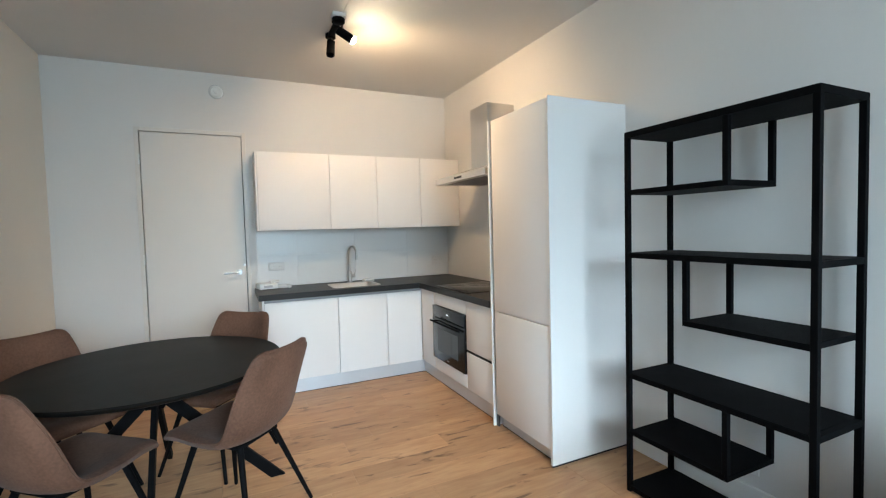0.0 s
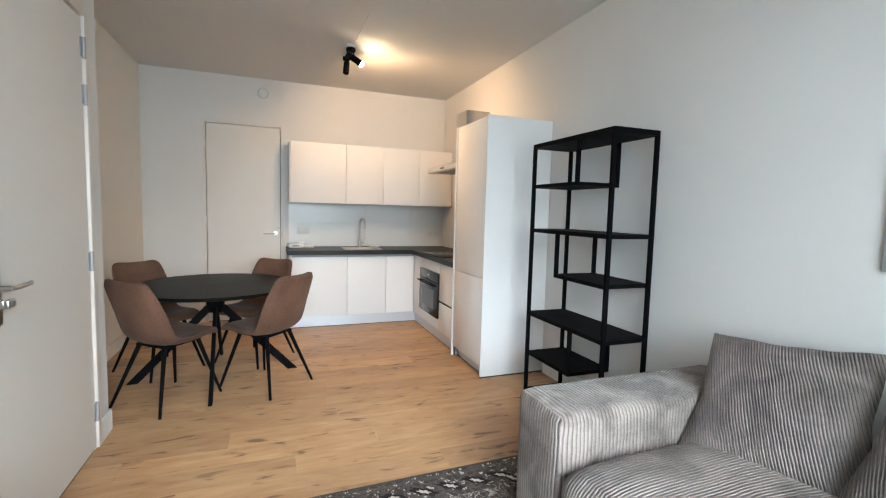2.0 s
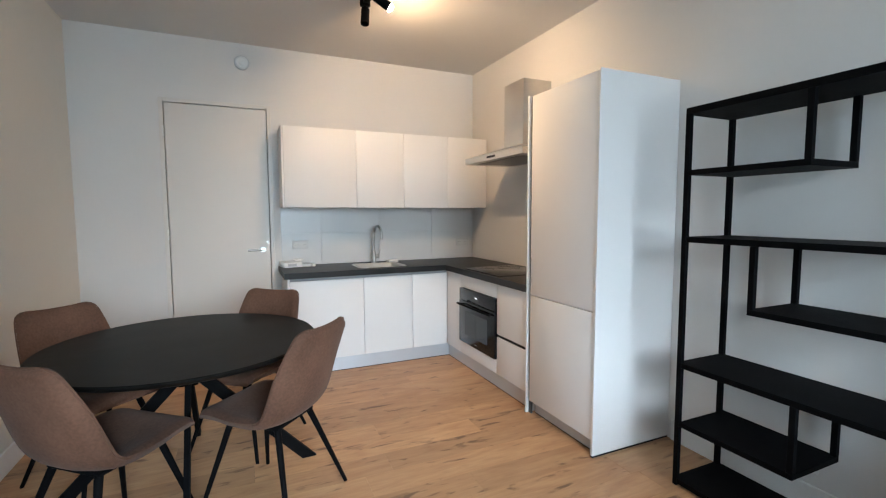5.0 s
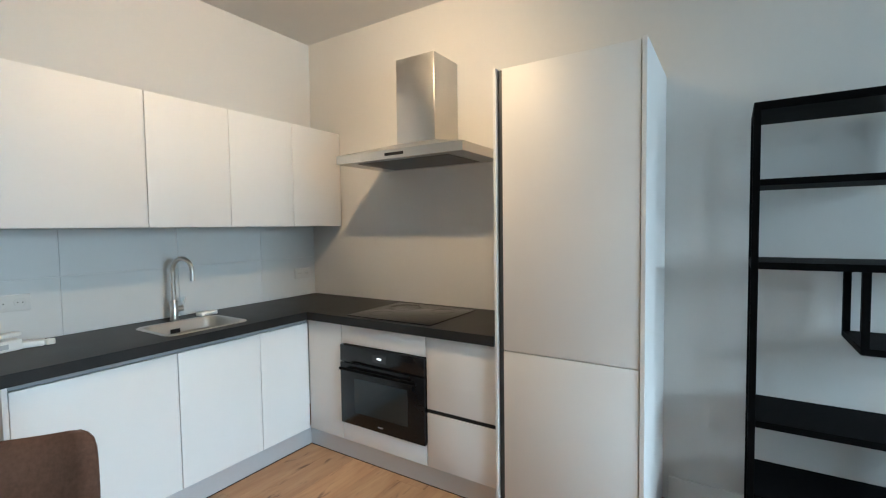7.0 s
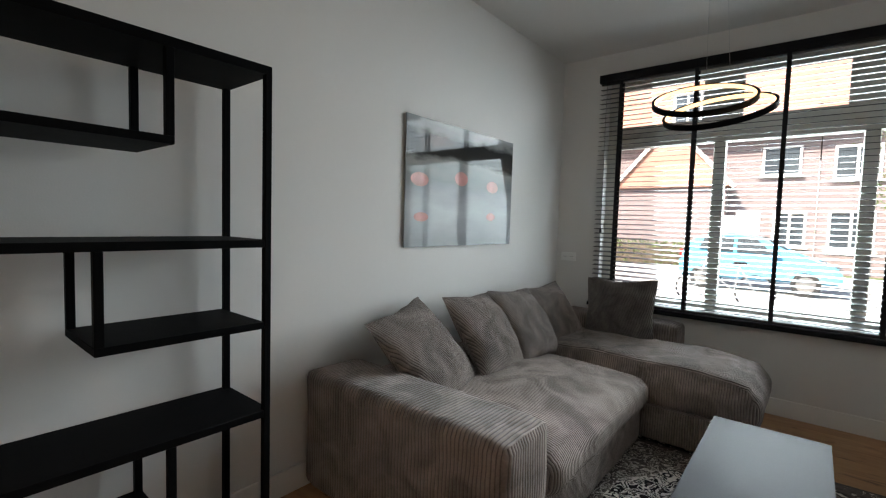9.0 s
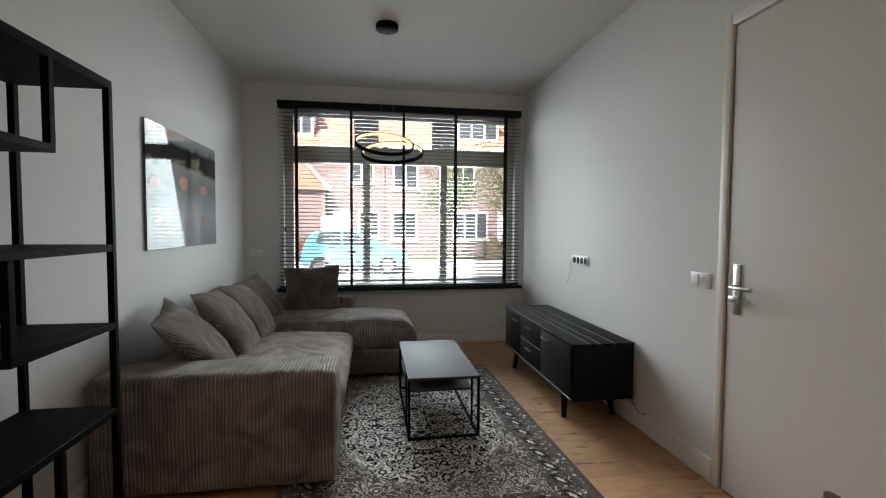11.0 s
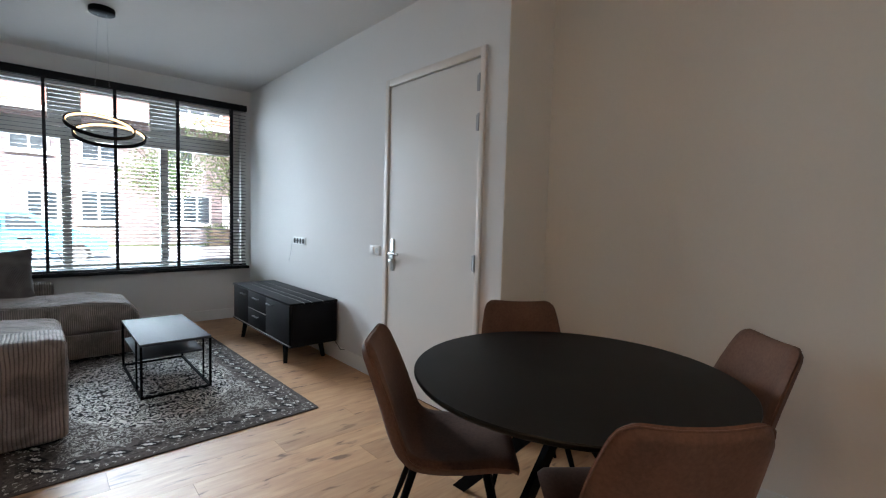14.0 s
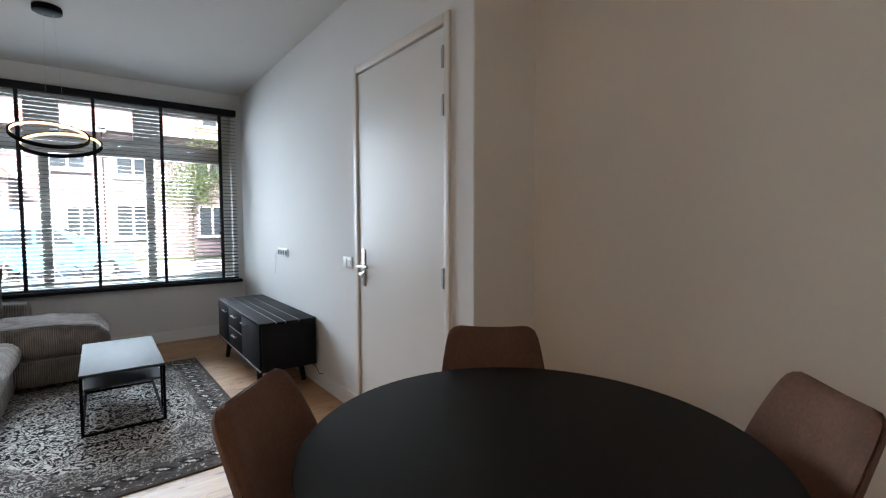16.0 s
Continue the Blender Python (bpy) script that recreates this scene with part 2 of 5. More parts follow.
def cord(name, colour, along, pitch=0.018):
    """Ribbed corduroy: ribs counted along the given direction, in the thing's own metres, shade painted into the
    grooves, and a rubbed pile.
    """
    m = bpy.data.materials.new(name)
    m.use_nodes = True
    n, l, b = nodes_of(m)
    tc, dot = n.new("ShaderNodeTexCoord"), n.new("ShaderNodeVectorMath")
    dot.operation = "DOT_PRODUCT"
    dot.inputs[1].default_value = along
    wob = n.new("ShaderNodeTexNoise")
    wob.inputs["Scale"].default_value = 5
    l.new(tc.outputs["Object"], wob.inputs["Vector"])
    l.new(tc.outputs["Object"], dot.inputs[0])
    # on the ends, where that direction points out of the cloth, the ribs follow the other one
    other, sel, over, pick = n.new("ShaderNodeVectorMath"), n.new("ShaderNodeVectorMath"), n.new("ShaderNodeMath"), n.new("ShaderNodeMix")
    other.operation = sel.operation = "DOT_PRODUCT"
    other.inputs[1].default_value = (along[1], along[0], along[2])
    sel.inputs[1].default_value = along
    l.new(tc.outputs["Object"], other.inputs[0])
    l.new(tc.outputs["Normal"], sel.inputs[0])
    size_ = n.new("ShaderNodeMath")
    size_.operation = "ABSOLUTE"
    l.new(sel.outputs["Value"], size_.inputs[0])
    over.operation = "GREATER_THAN"
    over.inputs[1].default_value = 0.72 if max(along) == 1 else 2.0
    l.new(size_.outputs[0], over.inputs[0])
    l.new(over.outputs[0], pick.inputs[0])
    l.new(dot.outputs["Value"], pick.inputs[2])
    l.new(other.outputs["Value"], pick.inputs[3])
    w1 = n.new("ShaderNodeMath")
    w1.operation = "MULTIPLY_ADD"
    w1.inputs[1].default_value = 0.02
    l.new(wob.outputs[0], w1.inputs[0])
    l.new(pick.outputs[0], w1.inputs[2])
    ph = n.new("ShaderNodeMath")
    ph.operation = "MULTIPLY"
    ph.inputs[1].default_value = math.pi / pitch
    l.new(w1.outputs[0], ph.inputs[0])
    sn = n.new("ShaderNodeMath")
    sn.operation = "SINE"
    l.new(ph.outputs[0], sn.inputs[0])
    ab = n.new("ShaderNodeMath")
    ab.operation = "ABSOLUTE"
    l.new(sn.outputs[0], ab.inputs[0])
    pile, nap = n.new("ShaderNodeTexNoise"), n.new("ShaderNodeTexNoise")
    pile.inputs["Scale"].default_value, pile.inputs["Detail"].default_value = 130, 5
    nap.inputs["Scale"].default_value, nap.inputs["Detail"].default_value, nap.inputs["Distortion"].default_value = 5, 5, 1.0
    for t in (pile, nap):
        l.new(tc.outputs["Object"], t.inputs["Vector"])
    # the shade in the grooves is put into the colour, dark between ribs
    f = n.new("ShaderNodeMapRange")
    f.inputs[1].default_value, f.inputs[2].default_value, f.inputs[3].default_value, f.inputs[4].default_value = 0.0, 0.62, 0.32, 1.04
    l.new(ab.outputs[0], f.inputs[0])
    g = n.new("ShaderNodeMapRange")
    g.inputs[1].default_value, g.inputs[2].default_value, g.inputs[3].default_value, g.inputs[4].default_value = 0.36, 0.64, 0.62, 1.36
    l.new(nap.outputs[0], g.inputs[0])
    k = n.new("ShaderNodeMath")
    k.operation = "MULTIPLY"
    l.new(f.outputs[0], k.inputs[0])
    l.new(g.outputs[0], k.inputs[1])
    pp = n.new("ShaderNodeMath")
    pp.operation = "MULTIPLY_ADD"
    pp.inputs[1].default_value = 0.48
    l.new(pile.outputs[0], pp.inputs[0])
    less = n.new("ShaderNodeMath")
    less.operation = "SUBTRACT"
    less.inputs[1].default_value = 0.12
    l.new(k.outputs[0], less.inputs[0])
    l.new(less.outputs[0], pp.inputs[2])
    hs = n.new("ShaderNodeHueSaturation")
    hs.inputs["Color"].default_value = (*colour, 1)
    l.new(pp.outputs[0], hs.inputs["Value"])
    l.new(hs.outputs[0], b.inputs["Base Color"])
    b.inputs["Roughness"].default_value = 0.9
    b.inputs["Sheen Weight"].default_value, b.inputs["Sheen Roughness"].default_value = 0.18, 0.35
    b.inputs["Specular IOR Level"].default_value = 0.15
    hh = n.new("ShaderNodeMath")
    hh.operation = "MULTIPLY_ADD"
    hh.inputs[1].default_value = 0.25
    l.new(pile.outputs[0], hh.inputs[0])
    l.new(ab.outputs[0], hh.inputs[2])
    bp = n.new("ShaderNodeBump")
    bp.inputs["Strength"].default_value, bp.inputs["Distance"].default_value = 1.0, 0.006
    l.new(hh.outputs[0], bp.inputs["Height"])
    l.new(bp.outputs[0], b.inputs["Normal"])
    return m


GREY = (0.236, 0.194, 0.174)
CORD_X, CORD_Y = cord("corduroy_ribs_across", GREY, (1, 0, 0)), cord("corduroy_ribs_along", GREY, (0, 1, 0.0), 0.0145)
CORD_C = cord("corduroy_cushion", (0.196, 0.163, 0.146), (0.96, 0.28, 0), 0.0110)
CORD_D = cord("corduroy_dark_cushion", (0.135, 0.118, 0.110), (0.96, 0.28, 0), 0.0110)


def suede():
    m = mat("worn_brown_suede", (0.088, 0.042, 0.028), 0.66, vary=0.30, scale=7, bump=0.15, bump_scale=260, spec=0.16, hue=(0.205, 0.106, 0.070))
    n, l, b = nodes_of(m)
    b.inputs["Sheen Weight"].default_value = 0.05
    return m


SUEDE = suede()


def rug_material():
    """A worn oriental rug in black, grey and off-white: floral lattice, medallion rings and a border of bands."""
    m = bpy.data.materials.new("worn_oriental_rug")
    m.use_nodes = True
    n, l, b = nodes_of(m)
    tc = n.new("ShaderNodeTexCoord")
    sep = n.new("ShaderNodeSeparateXYZ")
    l.new(tc.outputs["Object"], sep.inputs[0])

    def op(kind, a, c=None, d=None):
        q = n.new("ShaderNodeMath")
        q.operation = kind
        for k, v in enumerate((a, c, d)):
            if v is None:
                continue
            if isinstance(v, (int, float)):
                q.inputs[k].default_value = v
            else:
                l.new(v, q.inputs[k])
        return q.outputs[0]

    ax, ay = op("ABSOLUTE", sep.outputs[0]), op("ABSOLUTE", sep.outputs[1])
    edge = op("MINIMUM", op("SUBTRACT", RUG_W / 2, ax), op("SUBTRACT", RUG_L / 2, ay))
    vor2, swirl = n.new("ShaderNodeTexVoronoi"), n.new("ShaderNodeTexNoise")
    swirl.inputs["Scale"].default_value, swirl.inputs["Detail"].default_value = 9, 2
    cm = n.new("ShaderNodeCombineXYZ")
    l.new(ax, cm.inputs[0])
    l.new(ay, cm.inputs[1])
    l.new(cm.outputs[0], swirl.inputs["Vector"])
    warp = n.new("ShaderNodeVectorMath")
    warp.operation = "MULTIPLY_ADD"
    warp.inputs[1].default_value = (0.07, 0.07, 0)
    l.new(swirl.outputs["Color"], warp.inputs[0])
    l.new(cm.outputs[0], warp.inputs[2])
    vor2.inputs["Scale"].default_value = 20
    vor2.feature = "DISTANCE_TO_EDGE"
    l.new(warp.outputs[0], vor2.inputs["Vector"])
    # curling stems and leaves: contour bands of a mirrored noise, with flower heads between them
    stem, heads = n.new("ShaderNodeTexNoise"), n.new("ShaderNodeTexVoronoi")
    stem.inputs["Scale"].default_value, stem.inputs["Detail"].default_value, stem.inputs["Distortion"].default_value = 14.5, 2.4, 0.7
    l.new(cm.outputs[0], stem.inputs["Vector"])
    heads.inputs["Scale"].default_value = 9.5
    l.new(cm.outputs[0], heads.inputs["Vector"])
    curl = op("SINE", op("MULTIPLY", stem.outputs[0], 44))
    bands_ = op("GREATER_THAN", curl, 0.12)
    lines = op("LESS_THAN", vor2.outputs["Distance"], 0.13)
    leafy = n.new("ShaderNodeTexVoronoi")
    leafy.inputs["Scale"].default_value = 30
    l.new(warp.outputs[0], leafy.inputs["Vector"])
    blots = op("LESS_THAN", leafy.outputs["Distance"], 0.36)
    petal = op("SINE", op("MULTIPLY", heads.outputs["Distance"], 26))
    head = op("LESS_THAN", heads.outputs["Distance"], 0.25)
    # a scalloped medallion: dark ground inside it, taupe corners outside
    ex, ey = op("MULTIPLY", ax, 1.75), op("MULTIPLY", ay, 1.12)
    ring_d = op("ADD", op("SQRT", op("ADD", op("MULTIPLY", ex, ex), op("MULTIPLY", ey, ey))), op("MULTIPLY", op("ABSOLUTE", op("SINE", op("MULTIPLY", op("ARCTAN2", ex, ey), 6))), 0.07))
    medal = op("LESS_THAN", op("ABSOLUTE", op("SUBTRACT", ring_d, 0.98)), 0.02)
    outer = op("GREATER_THAN", ring_d, 0.98)
    ground = op("MAXIMUM", op("MULTIPLY", bands_, 0.62), op("MULTIPLY", op("MULTIPLY", blots, op("SUBTRACT", 1.0, bands_)), 0.22))
    bloom = op("MULTIPLY", op("GREATER_THAN", petal, 0.0), 0.85)
    field = op("ADD", op("MULTIPLY", head, bloom), op("MULTIPLY", op("SUBTRACT", 1.0, head), ground))
    field = op("MAXIMUM", field, op("MULTIPLY", medal, 0.30))
    field = op("MAXIMUM", op("MULTIPLY", field, op("SUBTRACT", 1.0, op("MULTIPLY", outer, 0.35))), op("MULTIPLY", outer, 0.15))
    # rosettes along the border
    u = op("SUBTRACT", op("FRACT", op("MULTIPLY", op("ADD", sep.outputs[0], sep.outputs[1]), 6.8)), 0.5)
    v = op("MULTIPLY", op("SUBTRACT", edge, 0.15), 6.8)
    rr = op("SQRT", op("ADD", op("MULTIPLY", u, u), op("MULTIPLY", v, v)))
    ang = op("ARCTAN2", u, v)
    lobe = op("ADD", rr, op("MULTIPLY", op("SINE", op("MULTIPLY", ang, 6)), 0.035))
    eye_ = op("LESS_THAN", lobe, 0.13)
    dark_ring = op("MULTIPLY", op("LESS_THAN", lobe, 0.30), op("SUBTRACT", 1.0, eye_))
    taupe = op("ADD", op("ADD", 0.14, op("MULTIPLY", lines, 0.10)), op("MULTIPLY", op("MULTIPLY", blots, bands_), 0.30))
    border = op("MAXIMUM", op("MULTIPLY", eye_, op("ADD", 0.35, op("MULTIPLY", swirl.outputs[0], 0.5))), op("MULTIPLY", taupe, op("SUBTRACT", 1.0, op("MULTIPLY", dark_ring, 0.85))))
    inb = op("LESS_THAN", edge, 0.235)
    pat = n.new("ShaderNodeMix")
    l.new(inb, pat.inputs[0])
    l.new(field, pat.inputs[2])
    l.new(border, pat.inputs[3])
    bands = op("MAXIMUM", op("LESS_THAN", op("ABSOLUTE", op("SUBTRACT", edge, 0.245)), 0.008), op("LESS_THAN", op("ABSOLUTE", op("SUBTRACT", edge, 0.052)), 0.014))
    pat2 = op("MAXIMUM", pat.outputs[0], op("MULTIPLY", bands, 0.24))
    rim = op("GREATER_THAN", edge, 0.022)
    pat3 = op("MAXIMUM", op("MULTIPLY", pat2, rim), op("MULTIPLY", op("SUBTRACT", 1.0, rim), 0.2))
    wear, fib = n.new("ShaderNodeTexNoise"), n.new("ShaderNodeTexNoise")
    wear.inputs["Scale"].default_value, wear.inputs["Detail"].default_value = 4, 6
    fib.inputs["Scale"].default_value, fib.inputs["Detail"].default_value = 160, 3
    for t in (wear, fib):
        l.new(tc.outputs["Object"], t.inputs["Vector"])
    w = n.new("ShaderNodeMapRange")
    w.inputs[1].default_value, w.inputs[2].default_value, w.inputs[3].default_value, w.inputs[4].default_value = 0.3, 0.7, 0.7, 1.1
    l.new(wear.outputs[0], w.inputs[0])
    fb = n.new("ShaderNodeMapRange")
    fb.inputs[1].default_value, fb.inputs[2].default_value, fb.inputs[3].default_value, fb.inputs[4].default_value = 0.3, 0.7, 0.6, 1.2
    l.new(fib.outputs[0], fb.inputs[0])
    fac = op("MULTIPLY", op("MULTIPLY", pat3, w.outputs[0]), fb.outputs[0])
    ramp = n.new("ShaderNodeValToRGB")
    e = ramp.color_ramp.elements
    e[0].position, e[0].color = 0.0, (0.018, 0.016, 0.017, 1)
    e[1].position, e[1].color = 0.44, (0.74, 0.69, 0.63, 1)
    mid = e.new(0.25)
    mid.color = (0.165, 0.135, 0.12, 1)
    l.new(fac, ramp.inputs[0])
    l.new(ramp.outputs[0], b.inputs["Base Color"])
    b.inputs["Roughness"].default_value = 0.92
    b.inputs["Specular IOR Level"].default_value = 0.1
    bp = n.new("ShaderNodeBump")
    bp.inputs["Strength"].default_value, bp.inputs["Distance"].default_value = 0.6, 0.003
    l.new(fib.outputs[0], bp.inputs["Height"])
    l.new(bp.outputs[0], b.inputs["Normal"])
    return m


RUG_W, RUG_L = 1.65, 2.42
RUG = rug_material()


def pane_glass():
    m = bpy.data.materials.new("clear_glass")
    m.use_nodes = True
    n, l = m.node_tree.nodes, m.node_tree.links
    n.remove(n["Principled BSDF"])
    t, g, x, fr = n.new("ShaderNodeBsdfTransparent"), n.new("ShaderNodeBsdfGlossy"), n.new("ShaderNodeMixShader"), n.new("ShaderNodeFresnel")
    t.inputs[0].default_value = (0.95, 0.97, 0.96, 1)
    g.inputs["Roughness"].default_value = 0.02
    fr.inputs[0].default_value = 1.35
    l.new(fr.outputs[0], x.inputs[0])
    l.new(t.outputs[0], x.inputs[1])
    l.new(g.outputs[0], x.inputs[2])
    l.new(x.outputs[0], n["Material Output"].inputs[0])
    return m


GLASS = pane_glass()


def print_material():
    """The acrylic print: soft horizontal bands of grey water and a dark far shore, under a glossy face."""
    m = bpy.data.materials.new("acrylic_print")
    m.use_nodes = True
    n, l, b = nodes_of(m)
    tc, mp, no, mp2 = n.new("ShaderNodeTexCoord"), n.new("ShaderNodeMapping"), n.new("ShaderNodeTexNoise"), n.new("ShaderNodeSeparateXYZ")
    mp.inputs["Scale"].default_value = (1, 1.6, 5)
    no.inputs["Scale"].default_value, no.inputs["Detail"].default_value = 2.0, 4
    l.new(tc.outputs["Object"], mp.inputs[0])
    l.new(mp.outputs[0], no.inputs["Vector"])
    l.new(tc.outputs["Object"], mp2.inputs[0])
    a = n.new("ShaderNodeMath")
    a.operation = "MULTIPLY_ADD"
    a.inputs[1].default_value = 0.22
    l.new(no.outputs[0], a.inputs[0])
    level = n.new("ShaderNodeMapRange")
    level.inputs[1].default_value, level.inputs[2].default_value, level.inputs[3].default_value, level.inputs[4].default_value = -0.42, 0.42, -0.11, 0.89
    l.new(mp2.outputs[2], level.inputs[0])
    l.new(level.outputs[0], a.inputs[2])
    r = n.new("ShaderNodeValToRGB")
    e = r.color_ramp.elements
    e[0].position, e[0].color = 0.0, (0.23, 0.24, 0.25, 1)
    e[1].position, e[1].color = 1.0, (0.33, 0.35, 0.36, 1)
    for p, c in ((0.30, (0.36, 0.37, 0.39)), (0.55, (0.20, 0.21, 0.22)), (0.68, (0.27, 0.27, 0.26)), (0.73, (0.035, 0.033, 0.03)), (0.87, (0.03, 0.03, 0.03)), (0.93, (0.24, 0.25, 0.25))):
        k = e.new(p)
        k.color = (*c, 1)
    l.new(a.outputs[0], r.inputs[0])
    l.new(r.outputs[0], b.inputs["Base Color"])
    b.inputs["Roughness"].default_value = 0.035
    b.inputs["Specular IOR Level"].default_value = 0.16
    return m


PRINT = print_material()
PINK = mat("pink_print_ink", (0.55, 0.27, 0.25), 0.035, vary=0.25, scale=30, spec=0.16)


def bricks(name, c1, c2, mortar, width=0.21, height=0.062):
    m = bpy.data.materials.new(name)
    m.use_nodes = True
    n, l, b = nodes_of(m)
    tc, mp, br = n.new("ShaderNodeTexCoord"), n.new("ShaderNodeMapping"), n.new("ShaderNodeTexBrick")
    mp.inputs["Rotation"].default_value = (radians(-90), 0, 0)
    l.new(tc.outputs["Object"], mp.inputs[0])
    l.new(mp.outputs[0], br.inputs["Vector"])
    br.inputs["Scale"].default_value = 1
    br.inputs["Brick Width"].default_value, br.inputs["Row Height"].default_value, br.inputs["Mortar Size"].default_value = width, height, 0.008
    br.inputs[1].default_value, br.inputs[2].default_value, br.inputs[3].default_value = (*c1, 1), (*c2, 1), (*mortar, 1)
    l.new(br.outputs[0], b.inputs["Base Color"])
    b.inputs["Roughness"].default_value = 0.85
    bp = n.new("ShaderNodeBump")
    bp.inputs["Strength"].default_value, bp.inputs["Distance"].default_value = 0.5, 0.01
    l.new(br.outputs["Fac"], bp.inputs["Height"])
    bp.invert = True
    l.new(bp.outputs[0], b.inputs["Normal"])
    return m


BRICK = bricks("brown_brick", (0.27, 0.195, 0.195), (0.20, 0.145, 0.145), (0.27, 0.25, 0.24))
PAVE = mat("grey_paving", (0.52, 0.50, 0.47), 0.8, vary=0.15, scale=3, bump=0.3, bump_scale=30)
ROAD = mat("clinker_road", (0.40, 0.37, 0.35), 0.85, vary=0.2, scale=3, bump=0.3, bump_scale=25)
GRASS = mat("garden_soil_and_grass", (0.09, 0.11, 0.045), 0.95, vary=0.4, scale=2, bump=0.5, bump_scale=20)
ROOFTILE = mat("orange_red_roof_tile", (0.40, 0.205, 0.15), 0.7, vary=0.2, scale=3, bump=0.2)
WHITEWOOD = mat("white_outdoor_paint", (0.78, 0.77, 0.74), 0.5, vary=0.04)
DARKPANE = mat("far_window_pane", (0.05, 0.06, 0.07), 0.08, vary=0.2, scale=1)
CARPAINT = mat("light_blue_car_paint", (0.12, 0.44, 0.64), 0.25, vary=0.05, coat=1.0)
TYRE = mat("tyre_rubber", (0.03, 0.03, 0.03), 0.8)
CARGLASS = mat("car_glass", (0.04, 0.05, 0.055), 0.06)
LEAF = mat("hedge_leaf", (0.075, 0.12, 0.035), 0.6, vary=0.4, scale=8, hue=(0.14, 0.19, 0.06))
BARK = mat("tree_bark", (0.12, 0.09, 0.065), 0.9, vary=0.3, scale=10, bump=0.5)
CLOTH = mat("white_sign_board", (0.8, 0.8, 0.8), 0.5)


# ---- shapes ----
def box(bm, x0, x1, y0, y1, z0, z1, bevel=0.0, seg=2):
    m = Matrix.Translation(((x0 + x1) / 2, (y0 + y1) / 2, (z0 + z1) / 2)) @ Matrix.Diagonal((abs(x1 - x0), abs(y1 - y0), abs(z1 - z0), 1))
    made = bmesh.ops.create_cube(bm, size=1, matrix=m)["verts"]
    if bevel:
        edges = {e for v in made for e in v.link_edges}
        bmesh.ops.bevel(bm, geom=list(edges), offset=bevel, segments=seg, affect="EDGES", profile=0.5)
    return bm


def bx(*a, **k):
    return box(bmesh.new(), *a, **k)


def rod(bm, a, b, r0, r1=None, seg=16, square=False):
    """A round or square bar from a to b."""
    a, b = Vector(a), Vector(b)
    d = b - a
    q = d.to_track_quat("Z", "Y").to_matrix().to_4x4()
    m = Matrix.Translation((a + b) / 2) @ q
    if square:
        m = m @ Matrix.Rotation(radians(45), 4, "Z")
        seg, r0, r1 = 4, r0 * math.sqrt(2), (r1 or r0) * math.sqrt(2)
    bmesh.ops.create_cone(bm, cap_ends=True, segments=seg, radius1=r0, radius2=r1 if r1 is not None else r0, depth=d.length, matrix=m)
    return bm


def tube(bm, pts, r, seg=12, close=False):
    """A bent round pipe along points."""
    pts = [Vector(p) for p in pts]
    rings = []
    side = None
    for i, p in enumerate(pts):
        t = (pts[min(i + 1, len(pts) - 1)] - pts[max(i - 1, 0)]).normalized()
        side = t.orthogonal().normalized() if side is None else (side - t * side.dot(t)).normalized()
        up = t.cross(side)
        rings.append([bm.verts.new(p + (side * math.cos(k * math.tau / seg) + up * math.sin(k * math.tau / seg)) * r) for k in range(seg)])
    for a, b in zip(rings, rings[1:]):
        for k in range(seg):
            bm.faces.new((a[k], a[(k + 1) % seg], b[(k + 1) % seg], b[k]))
    bm.faces.new(rings[0][::-1])
    bm.faces.new(rings[-1])
    return bm


def lathe(bm, profile, centre=(0, 0, 0), seg=40, cap=True):
    cx, cy, cz = centre
    rings = [[bm.verts.new((cx + r * math.cos(k * math.tau / seg), cy + r * math.sin(k * math.tau / seg), cz + z)) for k in range(seg)] for r, z in profile]
    for a, b in zip(rings, rings[1:]):
        for k in range(seg):
            bm.faces.new((a[k], a[(k + 1) % seg], b[(k + 1) % seg], b[k]))
    if cap:
        bm.faces.new(rings[0][::-1])
        bm.faces.new(rings[-1])
    return bm


def grid(bm, nu, nv, f):
    """A sheet from f(u, v) with u and v from 0 to 1."""
    v = [[bm.verts.new(f(i / nu, j / nv)) for j in range(nv + 1)] for i in range(nu + 1)]
    for i in range(nu):
        for j in range(nv):
            bm.faces.new((v[i][j], v[i + 1][j], v[i + 1][j + 1], v[i][j + 1]))
    return bm


def mesh_of(name, bm, material, smooth=40):
    bmesh.ops.recalc_face_normals(bm, faces=bm.faces)
    me = bpy.data.meshes.new(name)
    bm.to_mesh(me)
    bm.free()
    me.materials.append(material)
    if smooth:
        me.shade_smooth()
        me.set_sharp_from_angle(angle=radians(smooth))
    return me


def thing(name, at=(0, 0, 0), label="", category="", group="", turn=0.0):
    ob = new(name)
    ob.empty_display_size = 0.1
    ob.matrix_basis = pose(*at, 0, 0, turn)
    return tagged(ob, label, category, group)


def part(name, bm, material, parent, label="", smooth=40):
    """Links a bmesh as one mesh object under a thing or a part, in the thing's own metres."""
    ob = new(name, mesh_of(name, bm, material, smooth))
    ob.parent = parent
    return tagged(ob, label)


def single(name, bm, material, label, category, group="", smooth=40, at=None):
    ob = new(name, mesh_of(name, bm, material, smooth))
    if at is not None:
        ob.matrix_basis = at
    return tagged(ob, label, category, group)


def setting(name, bm, material, label="", smooth=30):
    ob = new(name, mesh_of(name, bm, material, smooth))
    return tagged(ob, label, kind="structure")


